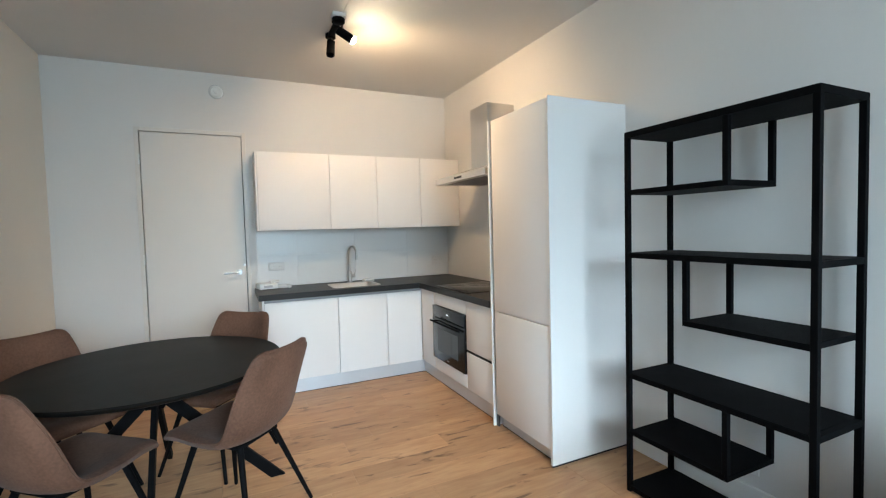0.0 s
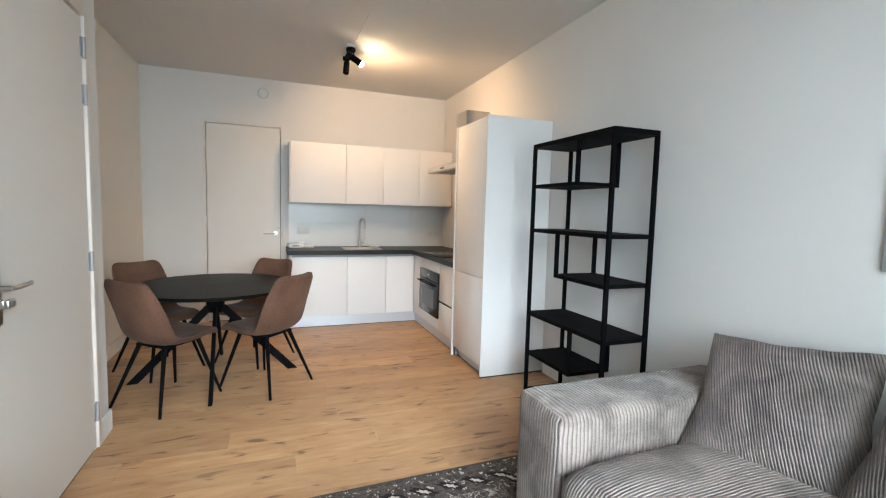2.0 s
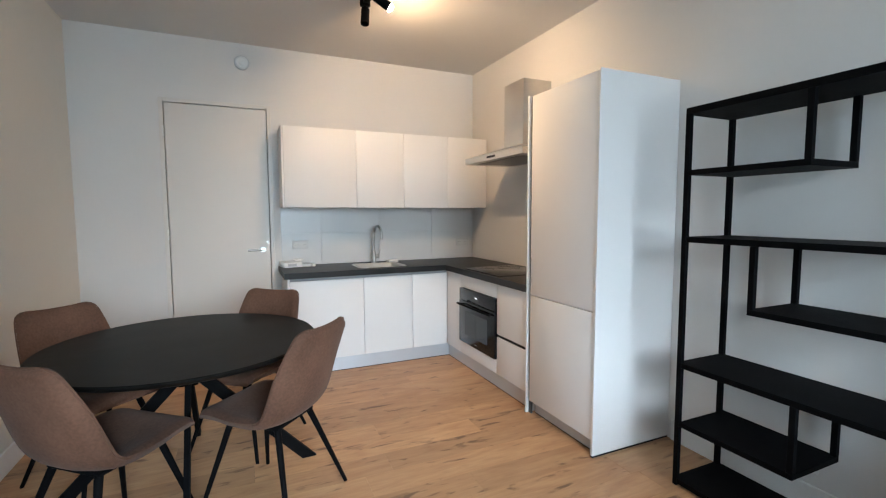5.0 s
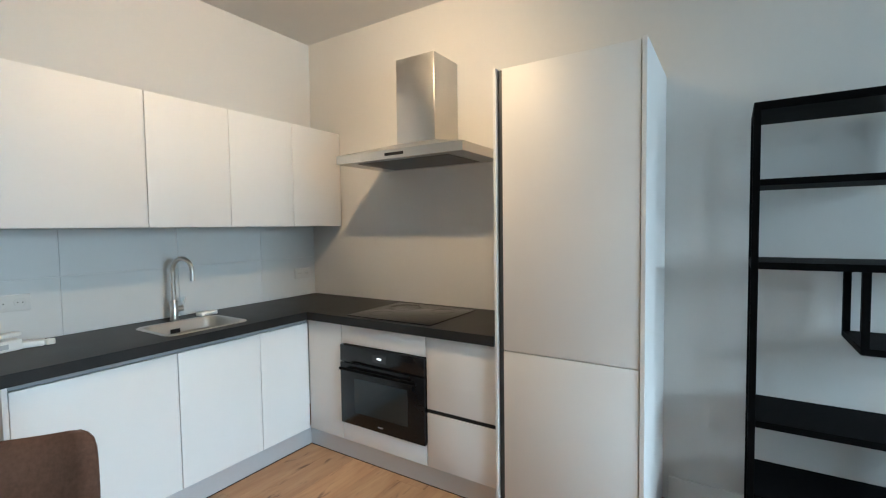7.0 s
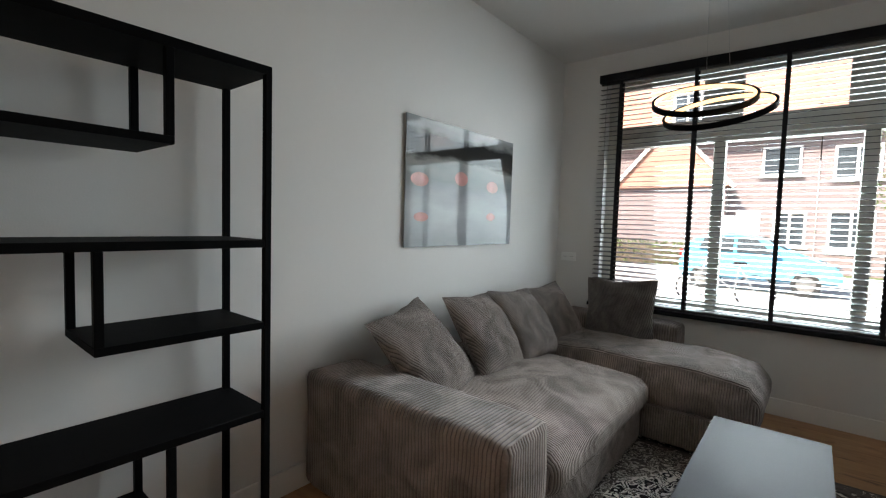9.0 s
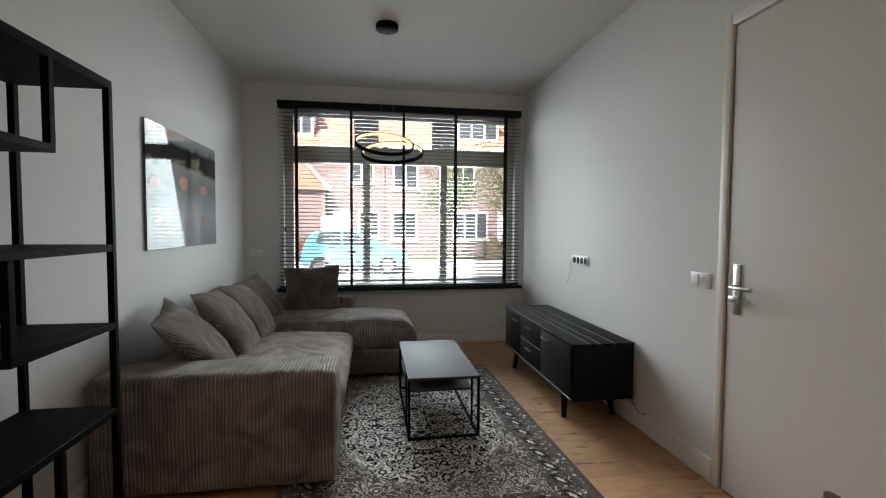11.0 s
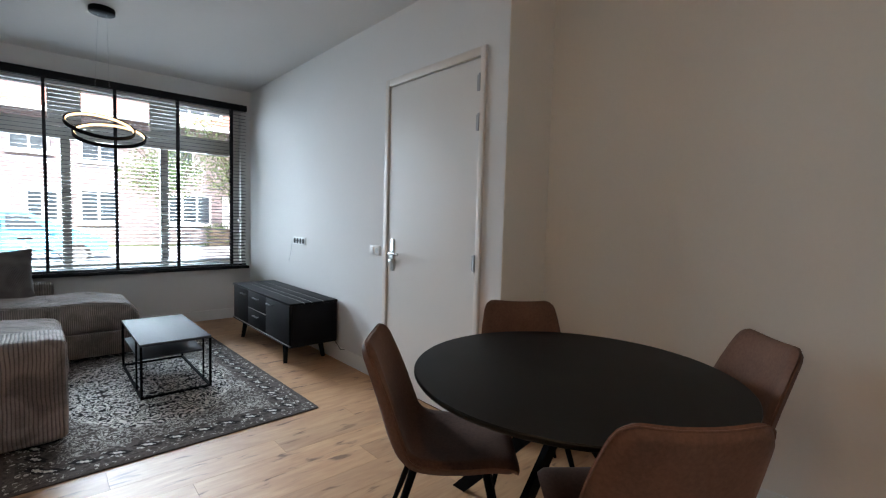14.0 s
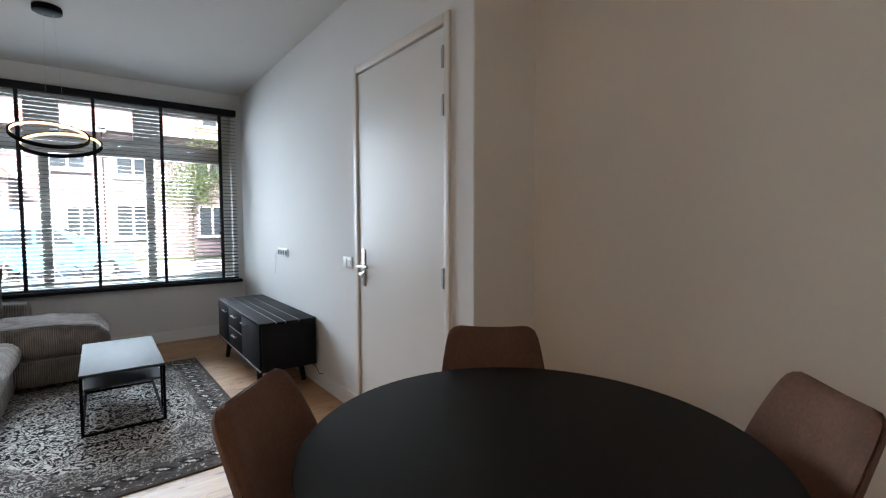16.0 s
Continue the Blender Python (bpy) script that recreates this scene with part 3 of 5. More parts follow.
# ---- the room ----
H = 2.975
XL, XD, YR, YW = -3.24, -3.684, -2.812, -7.25   # hall wall, dining wall, its return, window wall
subfloor = setting("floor", bx(-3.9, 0.2, -7.55, 0.2, -0.12, -0.012), mat("subfloor", (0.16, 0.095, 0.055), 0.9), "warm oak laminate floor laid across the room")
setting("ceiling", bx(-3.9, 0.2, -7.55, 0.2, H, H + 0.15), CEIL, "smooth white painted ceiling")
setting("wall_east", bx(0, 0.2, -7.55, 0.2, -0.1, H), WALL, "plain white painted long wall")
KD0, KD1, KDH = -3.03, -2.18, 2.41     # kitchen door
w = bmesh.new()
box(w, -3.9, KD0, 0, 0.2, -0.1, H)
box(w, KD1, 0, 0, 0.2, -0.1, H)
box(w, KD0, KD1, 0, 0.2, KDH, H)
setting("wall_north", w, WALL, "white painted kitchen wall with a flush door")
# dining wall and the added return skin carry the warm bounce as colour
setting("wall_dining", bx(-3.9, XD, YR, 0, -0.1, H), WALL_BOUNCE, "wall beside the dining table, warm bounced light tinted into its paint")
setting("wall_return", bx(XD, XL - 0.002, YR, YR + 0.004, -0.1, H), WALL_BOUNCE, "thin skin on the projecting wall's end, tinted with the same warm bounce")
HD0, HD1, HDH = -4.03, -3.03, 2.415    # hall door
w = bmesh.new()
box(w, -3.9, XL, -7.25, HD0, -0.1, H)
box(w, -3.9, XL, HD1, YR, -0.1, H)
box(w, -3.9, XL, HD0, HD1, HDH, H)
setting("wall_west", w, WALL, "white painted wall with a tall hall door")
WX0, WX1, WZ0, WZ1 = -3.12, -0.43, 0.72, 2.72
w = bmesh.new()
box(w, -3.9, WX0, -7.55, YW, -0.1, H)
box(w, WX1, 0, -7.55, YW, -0.1, H)
box(w, WX0, WX1, -7.55, YW, -0.1, WZ0)
box(w, WX0, WX1, -7.55, YW, WZ1, H)
setting("wall_south", w, WALL, "white painted window wall to the street")


def skirting(name, x0, x1, y0, y1, h=0.13):
    setting(name, bx(x0, x1, y0, y1, 0, h, bevel=0.003, seg=1), TRIM, "white painted skirting board")


skirting("baseboard_south", XL + 0.014, -0.014, YW, YW + 0.014)
skirting("baseboard_east", -0.014, 0, YW, -2.70)
skirting("baseboard_west", XL, XL + 0.014, YW, -4.085)
skirting("baseboard_west_end", XL, XL + 0.014, -2.99, YR)
skirting("baseboard_return", XD + 0.014, XL + 0.014, YR + 0.004, YR + 0.018)
skirting("baseboard_dining", XD, XD + 0.014, YR + 0.004, 0)
skirting("baseboard_north", XD + 0.014, KD0 - 0.03, -0.014, 0)

# kitchen door, flush in a slim frame
d = tagged(new("door_1"), "flush cream door in a slim frame beside the kitchen units", "door", kind="structure")
part("door_leaf", bx(KD0 + 0.012, KD1 - 0.012, 0.004, 0.045, 0.008, KDH - 0.012, bevel=0.003, seg=1), DOOR, d)
f = bmesh.new()
for a, b_ in ((KD0 - 0.028, KD0 + 0.006), (KD1 - 0.006, KD1 + 0.028)):
    box(f, a, b_, -0.008, 0.09, 0, KDH + 0.026, bevel=0.002, seg=1)
box(f, KD0 + 0.006, KD1 - 0.006, -0.008, 0.09, KDH - 0.008, KDH + 0.026, bevel=0.002, seg=1)
part("door_frame", f, DOOR, d)
part("door_back", bx(KD0, KD1, 0.12, 0.19, -0.05, KDH), DARKVOID, d)
hx = KD1 - 0.075
h = bmesh.new()
rod(h, (hx, 0.003, 1.09), (hx, -0.008, 1.09), 0.026, seg=24)
rod(h, (hx, -0.006, 1.09), (hx, -0.055, 1.09), 0.010, seg=16)
tube(h, [(hx, -0.045, 1.09), (hx - 0.02, -0.055, 1.09), (hx - 0.06, -0.056, 1.089), (hx - 0.135, -0.054, 1.088)], 0.0095)
part("door_handle", h, CHROME, d, "chrome lever handle")
part("keyhole_rose", rod(bmesh.new(), (hx + 0.045, 0.004, 1.16), (hx + 0.045, -0.004, 1.16), 0.012), CHROME, d)
for z in (0.25, 1.25, 2.15):
    part("hinge", rod(bmesh.new(), (KD0 + 0.003, -0.006, z - 0.045), (KD0 + 0.003, -0.006, z + 0.045), 0.007, seg=10), TRIM, d)

# hall door
d = tagged(new("door_2"), "tall closed flush white hall door with a steel handle plate", "door", kind="structure")
part("door_leaf", bx(XL - 0.04, XL + 0.004, HD0 + 0.008, HD1 - 0.008, 0.008, HDH - 0.008, bevel=0.003, seg=1), DOOR, d)
f = bmesh.new()
for a, b_ in ((HD0 - 0.05, HD0), (HD1, HD1 + 0.045)):
    box(f, XL - 0.10, XL + 0.017, a, b_, 0, HDH + 0.055, bevel=0.004)
box(f, XL - 0.10, XL + 0.017, HD0, HD1, HDH, HDH + 0.055, bevel=0.004)
part("door_frame", f, JAMB, d)
part("door_back", bx(-3.88, -3.75, HD0, HD1, -0.05, HDH), DARKVOID, d)
for z in (2.25, 2.0, 1.09, 0.22):
    hinge = part("hinge", rod(bmesh.new(), (XL + 0.013, HD1 - 0.004, z - 0.055), (XL + 0.013, HD1 - 0.004, z + 0.055), 0.010, seg=12), HINGE, d, "steel knuckle hinge")
    part("hinge_flap", bx(XL + 0.0042, XL + 0.008, HD1 - 0.034, HD1 - 0.006, z - 0.05, z + 0.05), HINGE, hinge)
hy, hz = HD0 + 0.075, 1.09
part("handle_plate", bx(XL + 0.004, XL + 0.013, hy - 0.021, hy + 0.021, hz - 0.14, hz + 0.115, bevel=0.003), STEEL, d, "long brushed steel handle plate")
h = bmesh.new()
rod(h, (XL + 0.012, hy, hz), (XL + 0.055, hy, hz), 0.010)
tube(h, [(XL + 0.045, hy, hz), (XL + 0.056, hy + 0.015, hz), (XL + 0.058, hy + 0.06, hz), (XL + 0.056, hy + 0.135, hz + 0.002)], 0.0095)
part("door_handle", h, STEEL, d, "steel lever handle")
h = bmesh.new()
box(h, XL + 0.012, XL + 0.03, hy - 0.012, hy + 0.012, hz - 0.075, hz - 0.045, bevel=0.003)
box(h, XL + 0.03, XL + 0.045, hy - 0.012, hy + 0.045, hz - 0.075, hz - 0.045, bevel=0.004)
part("lock_turn", h, STEEL, d)

# window
win = tagged(new("window_1"), "wide three-part window with top lights behind black blinds", "window", kind="structure")
FY0, FY1 = -7.42, -7.34
f = bmesh.new()
box(f, WX0, WX1, FY0, FY1, WZ0, WZ0 + 0.07, bevel=0.004, seg=1)
box(f, WX0, WX1, FY0, FY1, WZ1 - 0.07, WZ1, bevel=0.004, seg=1)
part("window_frame", f, FRAME, win)
for a, b_ in ((WX0, WX0 + 0.09), (WX1 - 0.09, WX1)):
    part("jamb", bx(a, b_, FY0, FY1, WZ0 + 0.07, WZ1 - 0.07, bevel=0.004, seg=1), FRAME, win)
ZT0, ZT1 = 2.12, 2.31
part("transom", bx(WX0 + 0.09, WX1 - 0.09, FY0 - 0.02, FY1 + 0.02, ZT0, ZT1, bevel=0.005, seg=1), FRAME, win)
M1, M2 = -1.347, -2.262
for c in (M1, M2):
    part("mullion", bx(c - 0.042, c + 0.042, FY0, FY1, WZ0 + 0.07, ZT0, bevel=0.004, seg=1), FRAME, win)
    part("upper_mullion", bx(c - 0.14, c + 0.14, FY0, FY1, ZT1, WZ1 - 0.07, bevel=0.004, seg=1), FRAME, win)
cols = ((WX1 - 0.09, M1), (M1, M2), (M2, WX0 + 0.09))
for k, (a, b_) in enumerate(cols):
    for z0, z1, e in ((WZ0 + 0.07, ZT0, 0.042), (ZT1, WZ1 - 0.07, 0.14)):
        x1 = a - (e if k > 0 else 0)
        x0 = b_ + (e if k < 2 else 0)
        p = part("pane", bx(x0, x1, -7.385, -7.379, z0, z1), GLASS, win, smooth=0)
        p.visible_shadow = False
part("window_sill", bx(-3.2, -0.36, YW - 0.02, YW + 0.085, 0.655, 0.69, bevel=0.004), BLACKWOOD, win, "black window board")
part("outer_sill", bx(WX0, WX1, -7.62, FY0, 0.66, 0.72), PAVE, win)

# blinds
bl = thing("venetian_blind", (-1.775, -7.20, 0), "black wooden venetian blind with open slats over the window", "blind")
HW = 1.392
part("headrail", bx(-HW, HW, -0.034, 0.036, 2.70, 2.772, bevel=0.003), BLACKWOOD, bl, "black valance")
part("bottom_rail", bx(-HW + 0.01, HW - 0.01, -0.027, 0.027, 0.700, 0.722, bevel=0.004), SLAT, bl)
slat = mesh_of("slat", bx(-HW + 0.012, HW - 0.012, -0.025, 0.025, -0.0018, 0.0018), SLAT, 0)
N_SLAT = 47
for k in range(N_SLAT):
    s = new("slat", slat)
    s.parent = bl
    s.matrix_basis = pose(0, 0, 0.745 + k * (2.685 - 0.745) / (N_SLAT - 1), random.uniform(-9.2, -7.4), random.uniform(-0.05, 0.05), 0)
for x in (-0.578, -1.178, -1.771, -2.379, -2.984):
    t = bmesh.new()
    for y in (-0.029, 0.029):
        box(t, x + 1.775 - 0.014, x + 1.775 + 0.014, y - 0.0008, y + 0.0008, 0.70, 2.70)
    part("ladder_tape", t, TAPE, bl, smooth=0)
c = bmesh.new()
tube(c, [(1.315, 0.042, 2.70), (1.316, 0.043, 2.1), (1.313, 0.043, 1.38)], 0.0016, seg=6)
lathe(c, [(0.004, 0.035), (0.010, 0.02), (0.011, 0.0), (0.008, -0.008)], (1.313, 0.043, 1.345), seg=12)
part("cord", c, SLAT, bl, "pull cord with a black tassel")


# ---- kitchen ----
FYK, FXK = -0.600, -0.600      # cabinet fronts of the two runs
ZB, ZF, ZW, ZFX = 0.13, 0.844, 0.873, 0.869  # top of plinth, top of fronts, underside of worktop


def front_y(x0, x1, z0, z1, y=FYK):
    return bx(x0 + 0.002, x1 - 0.002, y, y + 0.019, z0, z1, bevel=0.0018, seg=2)


def front_x(y0, y1, z0, z1, x=FXK):
    return bx(x, x + 0.019, y0 + 0.002, y1 - 0.002, z0, z1, bevel=0.0018, seg=2)


def base_unit_y(x0, x1, label):
    u = thing("base_cabinet", ((x0 + x1) / 2, -0.3, 0), label, "cabinet", "kitchen base cabinets")
    c = (x0 + x1) / 2
    part("carcass", bx(x0 - c, x1 - c, FYK + 0.022 + 0.3, 0.298, ZB, 0.864), CABCORE, u)
    part("door", front_y(x0 - c, x1 - c, ZB + 0.004, ZF, FYK + 0.3), CAB, u)
    part("grip_rail", bx(x0 - c, x1 - c, FYK + 0.3 + 0.004, FYK + 0.3 + 0.02, ZF + 0.004, ZW - 0.001, bevel=0.002, seg=1), RAIL, u, "brushed aluminium grip rail")
    return u


base_unit_y(-2.078, -1.437, "matt white handleless base cabinet under the worktop end")
base_unit_y(-1.437, -0.962, "matt white handleless base cabinet under the sink")
base_unit_y(-0.962, -0.6005, "narrow matt white corner base cabinet")
single("end_panel", bx(-2.098, -2.079, FYK - 0.002, -0.002, 0, ZW - 0.001, bevel=0.001, seg=1), CAB, "matt white end panel of the base cabinets", "panel")

# oven unit and its neighbours on the other run
u = thing("corner_filler", (-0.3, -0.74, 0), "white filler front in the kitchen corner", "panel")
part("front", front_x(-0.906 + 0.74, -0.602 + 0.74, ZB + 0.004, ZFX, FXK + 0.3), CAB, u)

OY0, OY1, OZ0, OZ1 = -1.552, -0.908, 0.250, 0.748
u = thing("oven_cabinet", (-0.3, -1.21, 0), "white oven housing cabinet under the hob", "cabinet", "kitchen base cabinets")
for z0, z1 in ((ZB, OZ0), (OZ1, 0.864)):
    part("carcass", bx(FXK + 0.322, 0.298, OY0 + 1.21, OY1 + 1.21, z0, z1), CABCORE, u)
part("lower_front", front_x(OY0 + 1.21, OY1 + 1.21, ZB + 0.004, OZ0 - 0.002, FXK + 0.3), CAB, u)
part("upper_front", front_x(OY0 + 1.21, OY1 + 1.21, OZ1 + 0.002, ZFX, FXK + 0.3), CAB, u)

ov = thing("oven", (FXK, (OY0 + OY1) / 2, OZ0), "built-in black oven with a glass door and bar handle", "oven")
OW, OH = (OY1 - OY0) / 2 - 0.002, OZ1 - OZ0
part("body", bx(0.004, 0.50, -OW + 0.01, OW - 0.01, 0.005, OH - 0.005), BLACKP, ov)
pn = part("control_panel", bx(-0.016, 0.004, -OW, OW, OH - 0.108, OH - 0.003, bevel=0.002), OVENBLACK, ov)
part("display", bx(-0.0175, -0.0162, -0.055, 0.055, OH - 0.078, OH - 0.030), mat("display_glass", (0.01, 0.01, 0.012), 0.1), pn)
part("display_digits", bx(-0.0185, -0.0177, -0.016, 0.018, OH - 0.059, OH - 0.048), DISPLAY, pn, "lit clock digits")
dr = part("oven_door", bx(-0.018, 0.004, -OW, OW, 0.002, OH - 0.112, bevel=0.003), OVENBLACK, ov, "black oven door")
part("door_window", bx(-0.0195, -0.0182, -OW + 0.115, OW - 0.115, 0.085, OH - 0.20, bevel=0.0004, seg=1), OVENGLASS, dr, "tinted glass window")
hb = bmesh.new()
rod(hb, (-0.052, -OW + 0.03, OH - 0.140), (-0.052, OW - 0.03, OH - 0.140), 0.009, seg=14)
for s in (-1, 1):
    rod(hb, (-0.018, s * (OW - 0.075), OH - 0.140), (-0.052, s * (OW - 0.075), OH - 0.140), 0.007, seg=10)
part("handle", hb, BLACKM, dr, "black bar handle")
part("badge", bx(-0.0192, -0.0182, -0.018, 0.018, 0.030, 0.036), GREYP, dr)

u = thing("drawer_cabinet", (-0.3, -1.76, 0), "white cabinet with two handleless drawers", "cabinet", "kitchen base cabinets")
part("carcass", bx(FXK + 0.322, 0.298, -1.983 + 1.76, -1.554 + 1.76, ZB, 0.864), CABCORE, u)
part("drawer_front", front_x(-1.985 + 1.76, -1.554 + 1.76, 0.462, ZFX, FXK + 0.3), CAB, u)
part("drawer_front", front_x(-1.985 + 1.76, -1.554 + 1.76, ZB + 0.004, 0.438, FXK + 0.3), CAB, u)
part("grip_gap", bx(FXK + 0.308, FXK + 0.322, -1.985 + 1.76, -1.554 + 1.76, 0.436, 0.464), GAPDARK, u, "dark grip recess")

pl = thing("plinth", (-0.56, -0.56, 0), "brushed grey plinth under the kitchen cabinets", "plinth")
for a in ((-1.518, -0.005, -0.005, 0.010, 0.0, ZB - 0.002), (-0.005, 0.010, -1.425, -0.005, 0.0, ZB - 0.002), (-0.005, 0.010, -2.092, -1.47, 0.0, 0.098)):
    x0, x1, y0, y1, z0, z1 = a
    part("plinth_board", bx(x0, x1, y0, y1, 0.007, z1), PLINTH, pl)
    # added black strip: paints the shadow line between plinth and floor
    part("floor_seal", bx(x0 + 0.002, x1 - 0.002, y0 + 0.002, y1 - 0.002, 0.0, 0.0068), GAPDARK, pl, "added dark strip standing for the shadow gap along the floor")

# worktop with cut-outs left to the inset pieces
SX0, SX1, SY0, SY1 = -1.445, -1.005, -0.545, -0.185    # sink
g = bmesh.new()
loops = [[(-2.125, -0.006), (-2.125, -0.632), (-0.632, -0.632), (-0.632, -1.986), (-0.002, -1.986), (-0.002, -0.006)], [(SX0, SY0), (SX1, SY0), (SX1, SY1), (SX0, SY1)]]
edges = []
for lp in loops:
    vs = [g.verts.new((x, y, 0.925)) for x, y in lp]
    edges += [g.edges.new((vs[k], vs[(k + 1) % len(vs)])) for k in range(len(vs))]
faces = [f_ for f_ in bmesh.ops.triangle_fill(g, edges=edges, use_beauty=True)["geom"] if isinstance(f_, bmesh.types.BMFace)]
down = bmesh.ops.extrude_face_region(g, geom=faces)["geom"]
bmesh.ops.translate(g, vec=(0, 0, ZW - 0.925), verts=[v for v in down if isinstance(v, bmesh.types.BMVert)])
single("worktop", g, TOP, "dark grey laminate worktop in an L along two walls", "worktop", smooth=20)
bs = thing("backsplash", (0, 0, 0), "pale grey glossy tiled wall panel behind the worktop", "backsplash")
for x0, x1 in ((-2.092, -1.715), (-1.715, -1.115), (-1.115, -0.515), (-0.515, -0.002)):
    for z0, z1 in ((0.9265, 1.236), (1.236, 1.486)):
        part("tile", bx(x0 + 0.0008, x1 - 0.0008, -0.006, 0.0, z0 + 0.0008, z1 - 0.0008, bevel=0.0008, seg=1), SPLASH, bs, smooth=0)

# sink and tap
sk = thing("kitchen_sink", ((SX0 + SX1) / 2, (SY0 + SY1) / 2, 0.925), "small inset stainless steel sink in the worktop", "sink")
a, b_ = (SX1 - SX0) / 2, (SY1 - SY0) / 2


def rounded(w_, d_, r, z, n=8):
    out = []
    for cx, cy, s in ((w_ - r, d_ - r, 0), (-w_ + r, d_ - r, 90), (-w_ + r, -d_ + r, 180), (w_ - r, -d_ + r, 270)):
        out += [(cx + r * math.cos(radians(s + 90 * k / n)), cy + r * math.sin(radians(s + 90 * k / n)), z) for k in range(n + 1)]
    return out


def loft(bm, loops, cap=True):
    rings = [[bm.verts.new(p) for p in lp] for lp in loops]
    for p, q in zip(rings, rings[1:]):
        for k in range(len(p)):
            bm.faces.new((p[k], p[(k + 1) % len(p)], q[(k + 1) % len(q)], q[k]))
    if cap:
        bm.faces.new(rings[-1])
    return bm


part("bowl", loft(bmesh.new(), [rounded(a + 0.016, b_ + 0.016, 0.06, 0.001), rounded(a + 0.012, b_ + 0.012, 0.06, 0.005), rounded(a - 0.008, b_ - 0.008, 0.06, 0.003),
                                 rounded(a - 0.016, b_ - 0.016, 0.06, -0.012), rounded(a - 0.028, b_ - 0.028, 0.06, -0.14), rounded(a - 0.06, b_ - 0.06, 0.05, -0.155)]), SINKSTEEL, sk)
part("drain", lathe(bmesh.new(), [(0.045, -0.1548), (0.043, -0.150), (0.030, -0.1535), (0.004, -0.1535)]), CHROME, sk)
part("overflow", bx(-0.055, 0.0, 0.148, 0.153, -0.06, -0.035, bevel=0.002), BLACKP, sk)
tp = thing("kitchen_tap", (-1.205, -0.115, 0.925), "brushed steel swan-neck kitchen mixer tap", "tap")
part("base", lathe(bmesh.new(), [(0.026, 0), (0.026, 0.006), (0.022, 0.010), (0.022, 0.115), (0.018, 0.120)]), STEEL, tp)
pts = [(0, 0, 0.11), (0, 0, 0.30)] + [(0.022 * (1 - math.cos(radians(k))), -0.085 * (1 - math.cos(radians(k))) * 0.8, 0.30 + 0.075 * math.sin(radians(k))) for k in range(15, 181, 15)]
pts.append((0.044, -0.136, 0.24))
part("spout", tube(bmesh.new(), pts, 0.0125, seg=14), STEEL, tp)
g = bmesh.new()
rod(g, (0.015, 0, 0.065), (0.052, 0.0, 0.065), 0.018, seg=18)
tube(g, [(0.045, 0, 0.07), (0.06, 0, 0.10), (0.068, 0, 0.135)], 0.006, seg=8)
part("lever", g, STEEL, tp)

hb = thing("hob", (-0.335, -1.27, 0.925), "black glass ceramic hob set on the worktop", "hob")
part("glass", bx(-0.262, 0.262, -0.312, 0.312, 0.0005, 0.006, bevel=0.002), HOB, hb)
for x, y, r in ((-0.12, -0.15, 0.09), (-0.12, 0.15, 0.075), (0.12, -0.15, 0.075), (0.12, 0.15, 0.105)):
    part("cooking_zone", lathe(bmesh.new(), [(r, 0.0060), (r, 0.0064), (r - 0.003, 0.0064), (r - 0.003, 0.0060)], (x, y, 0), cap=False), mat("zone_print", (0.03, 0.03, 0.03), 0.25), hb)

# hood
hd = thing("cooker_hood", (0, -1.275, 1.878), "brushed steel chimney cooker hood over the hob", "cooker hood")
g = bmesh.new()
box(g, -0.50, -0.001, -0.468, 0.476, 0, 0.055, bevel=0.002, seg=1)
part("canopy", g, STEEL, hd)
part("canopy_top", loft(bmesh.new(), [[(-0.498, -0.466, 0.0552), (-0.001, -0.466, 0.0552), (-0.001, 0.474, 0.0552), (-0.498, 0.474, 0.0552)],
                                      [(-0.29, -0.16, 0.125), (-0.001, -0.16, 0.125), (-0.001, 0.16, 0.125), (-0.29, 0.16, 0.125)]]), STEEL, hd)
part("chimney", bx(-0.28, -0.001, -0.148, 0.148, 0.122, 0.662, bevel=0.004), STEEL, hd)
part("filter", bx(-0.44, -0.06, -0.34, 0.34, -0.004, -0.001, bevel=0.001, seg=1), mat("grease_filter", (0.20, 0.20, 0.20), 0.45, metal=0.9, vary=0.2, scale=40), hd, "dark metal grease filter")
part("control_strip", bx(-0.5015, -0.5002, -0.07, 0.07, 0.018, 0.036), BLACKP, hd)

# tall cabinet
u = thing("tall_cabinet", (-0.3, -2.33, 0), "tall matt white fridge cabinet with two plain doors", "cabinet")
part("carcass", bx(-0.297, 0.298, -0.30, 0.30, 0.10, 2.216), CABCORE, u)
part("lower_door", front_x(-2.650 + 2.33, -2.030 + 2.33, 0.102, 0.856, -0.318), CAB, u)
part("upper_door", front_x(-2.650 + 2.33, -2.030 + 2.33, 0.861, 2.214, -0.318), CAB, u)
# black strip put in for the shadow line below the panel
part("floor_seal", bx(-0.319, 0.298, -2.669 + 2.33, -2.654 + 2.33, 0, 0.011), GAPDARK, u, "added dark strip for the shadow under the side panel")
part("side_panel", bx(-0.322, 0.298, -2.671 + 2.33, -2.652 + 2.33, 0.011, 2.222, bevel=0.001, seg=1), CAB, u, "full-height white side panel")
part("grip_profile", bx(-0.30, -0.285, -2.028 + 2.33, -1.999 + 2.33, 0.0, 2.214), GRIPDARK, u, "dark vertical grip recess")
part("filler_panel", bx(-0.322, 0.298, -2.001 + 2.33, -1.986 + 2.33, 0, 2.222, bevel=0.001, seg=1), CAB, u)

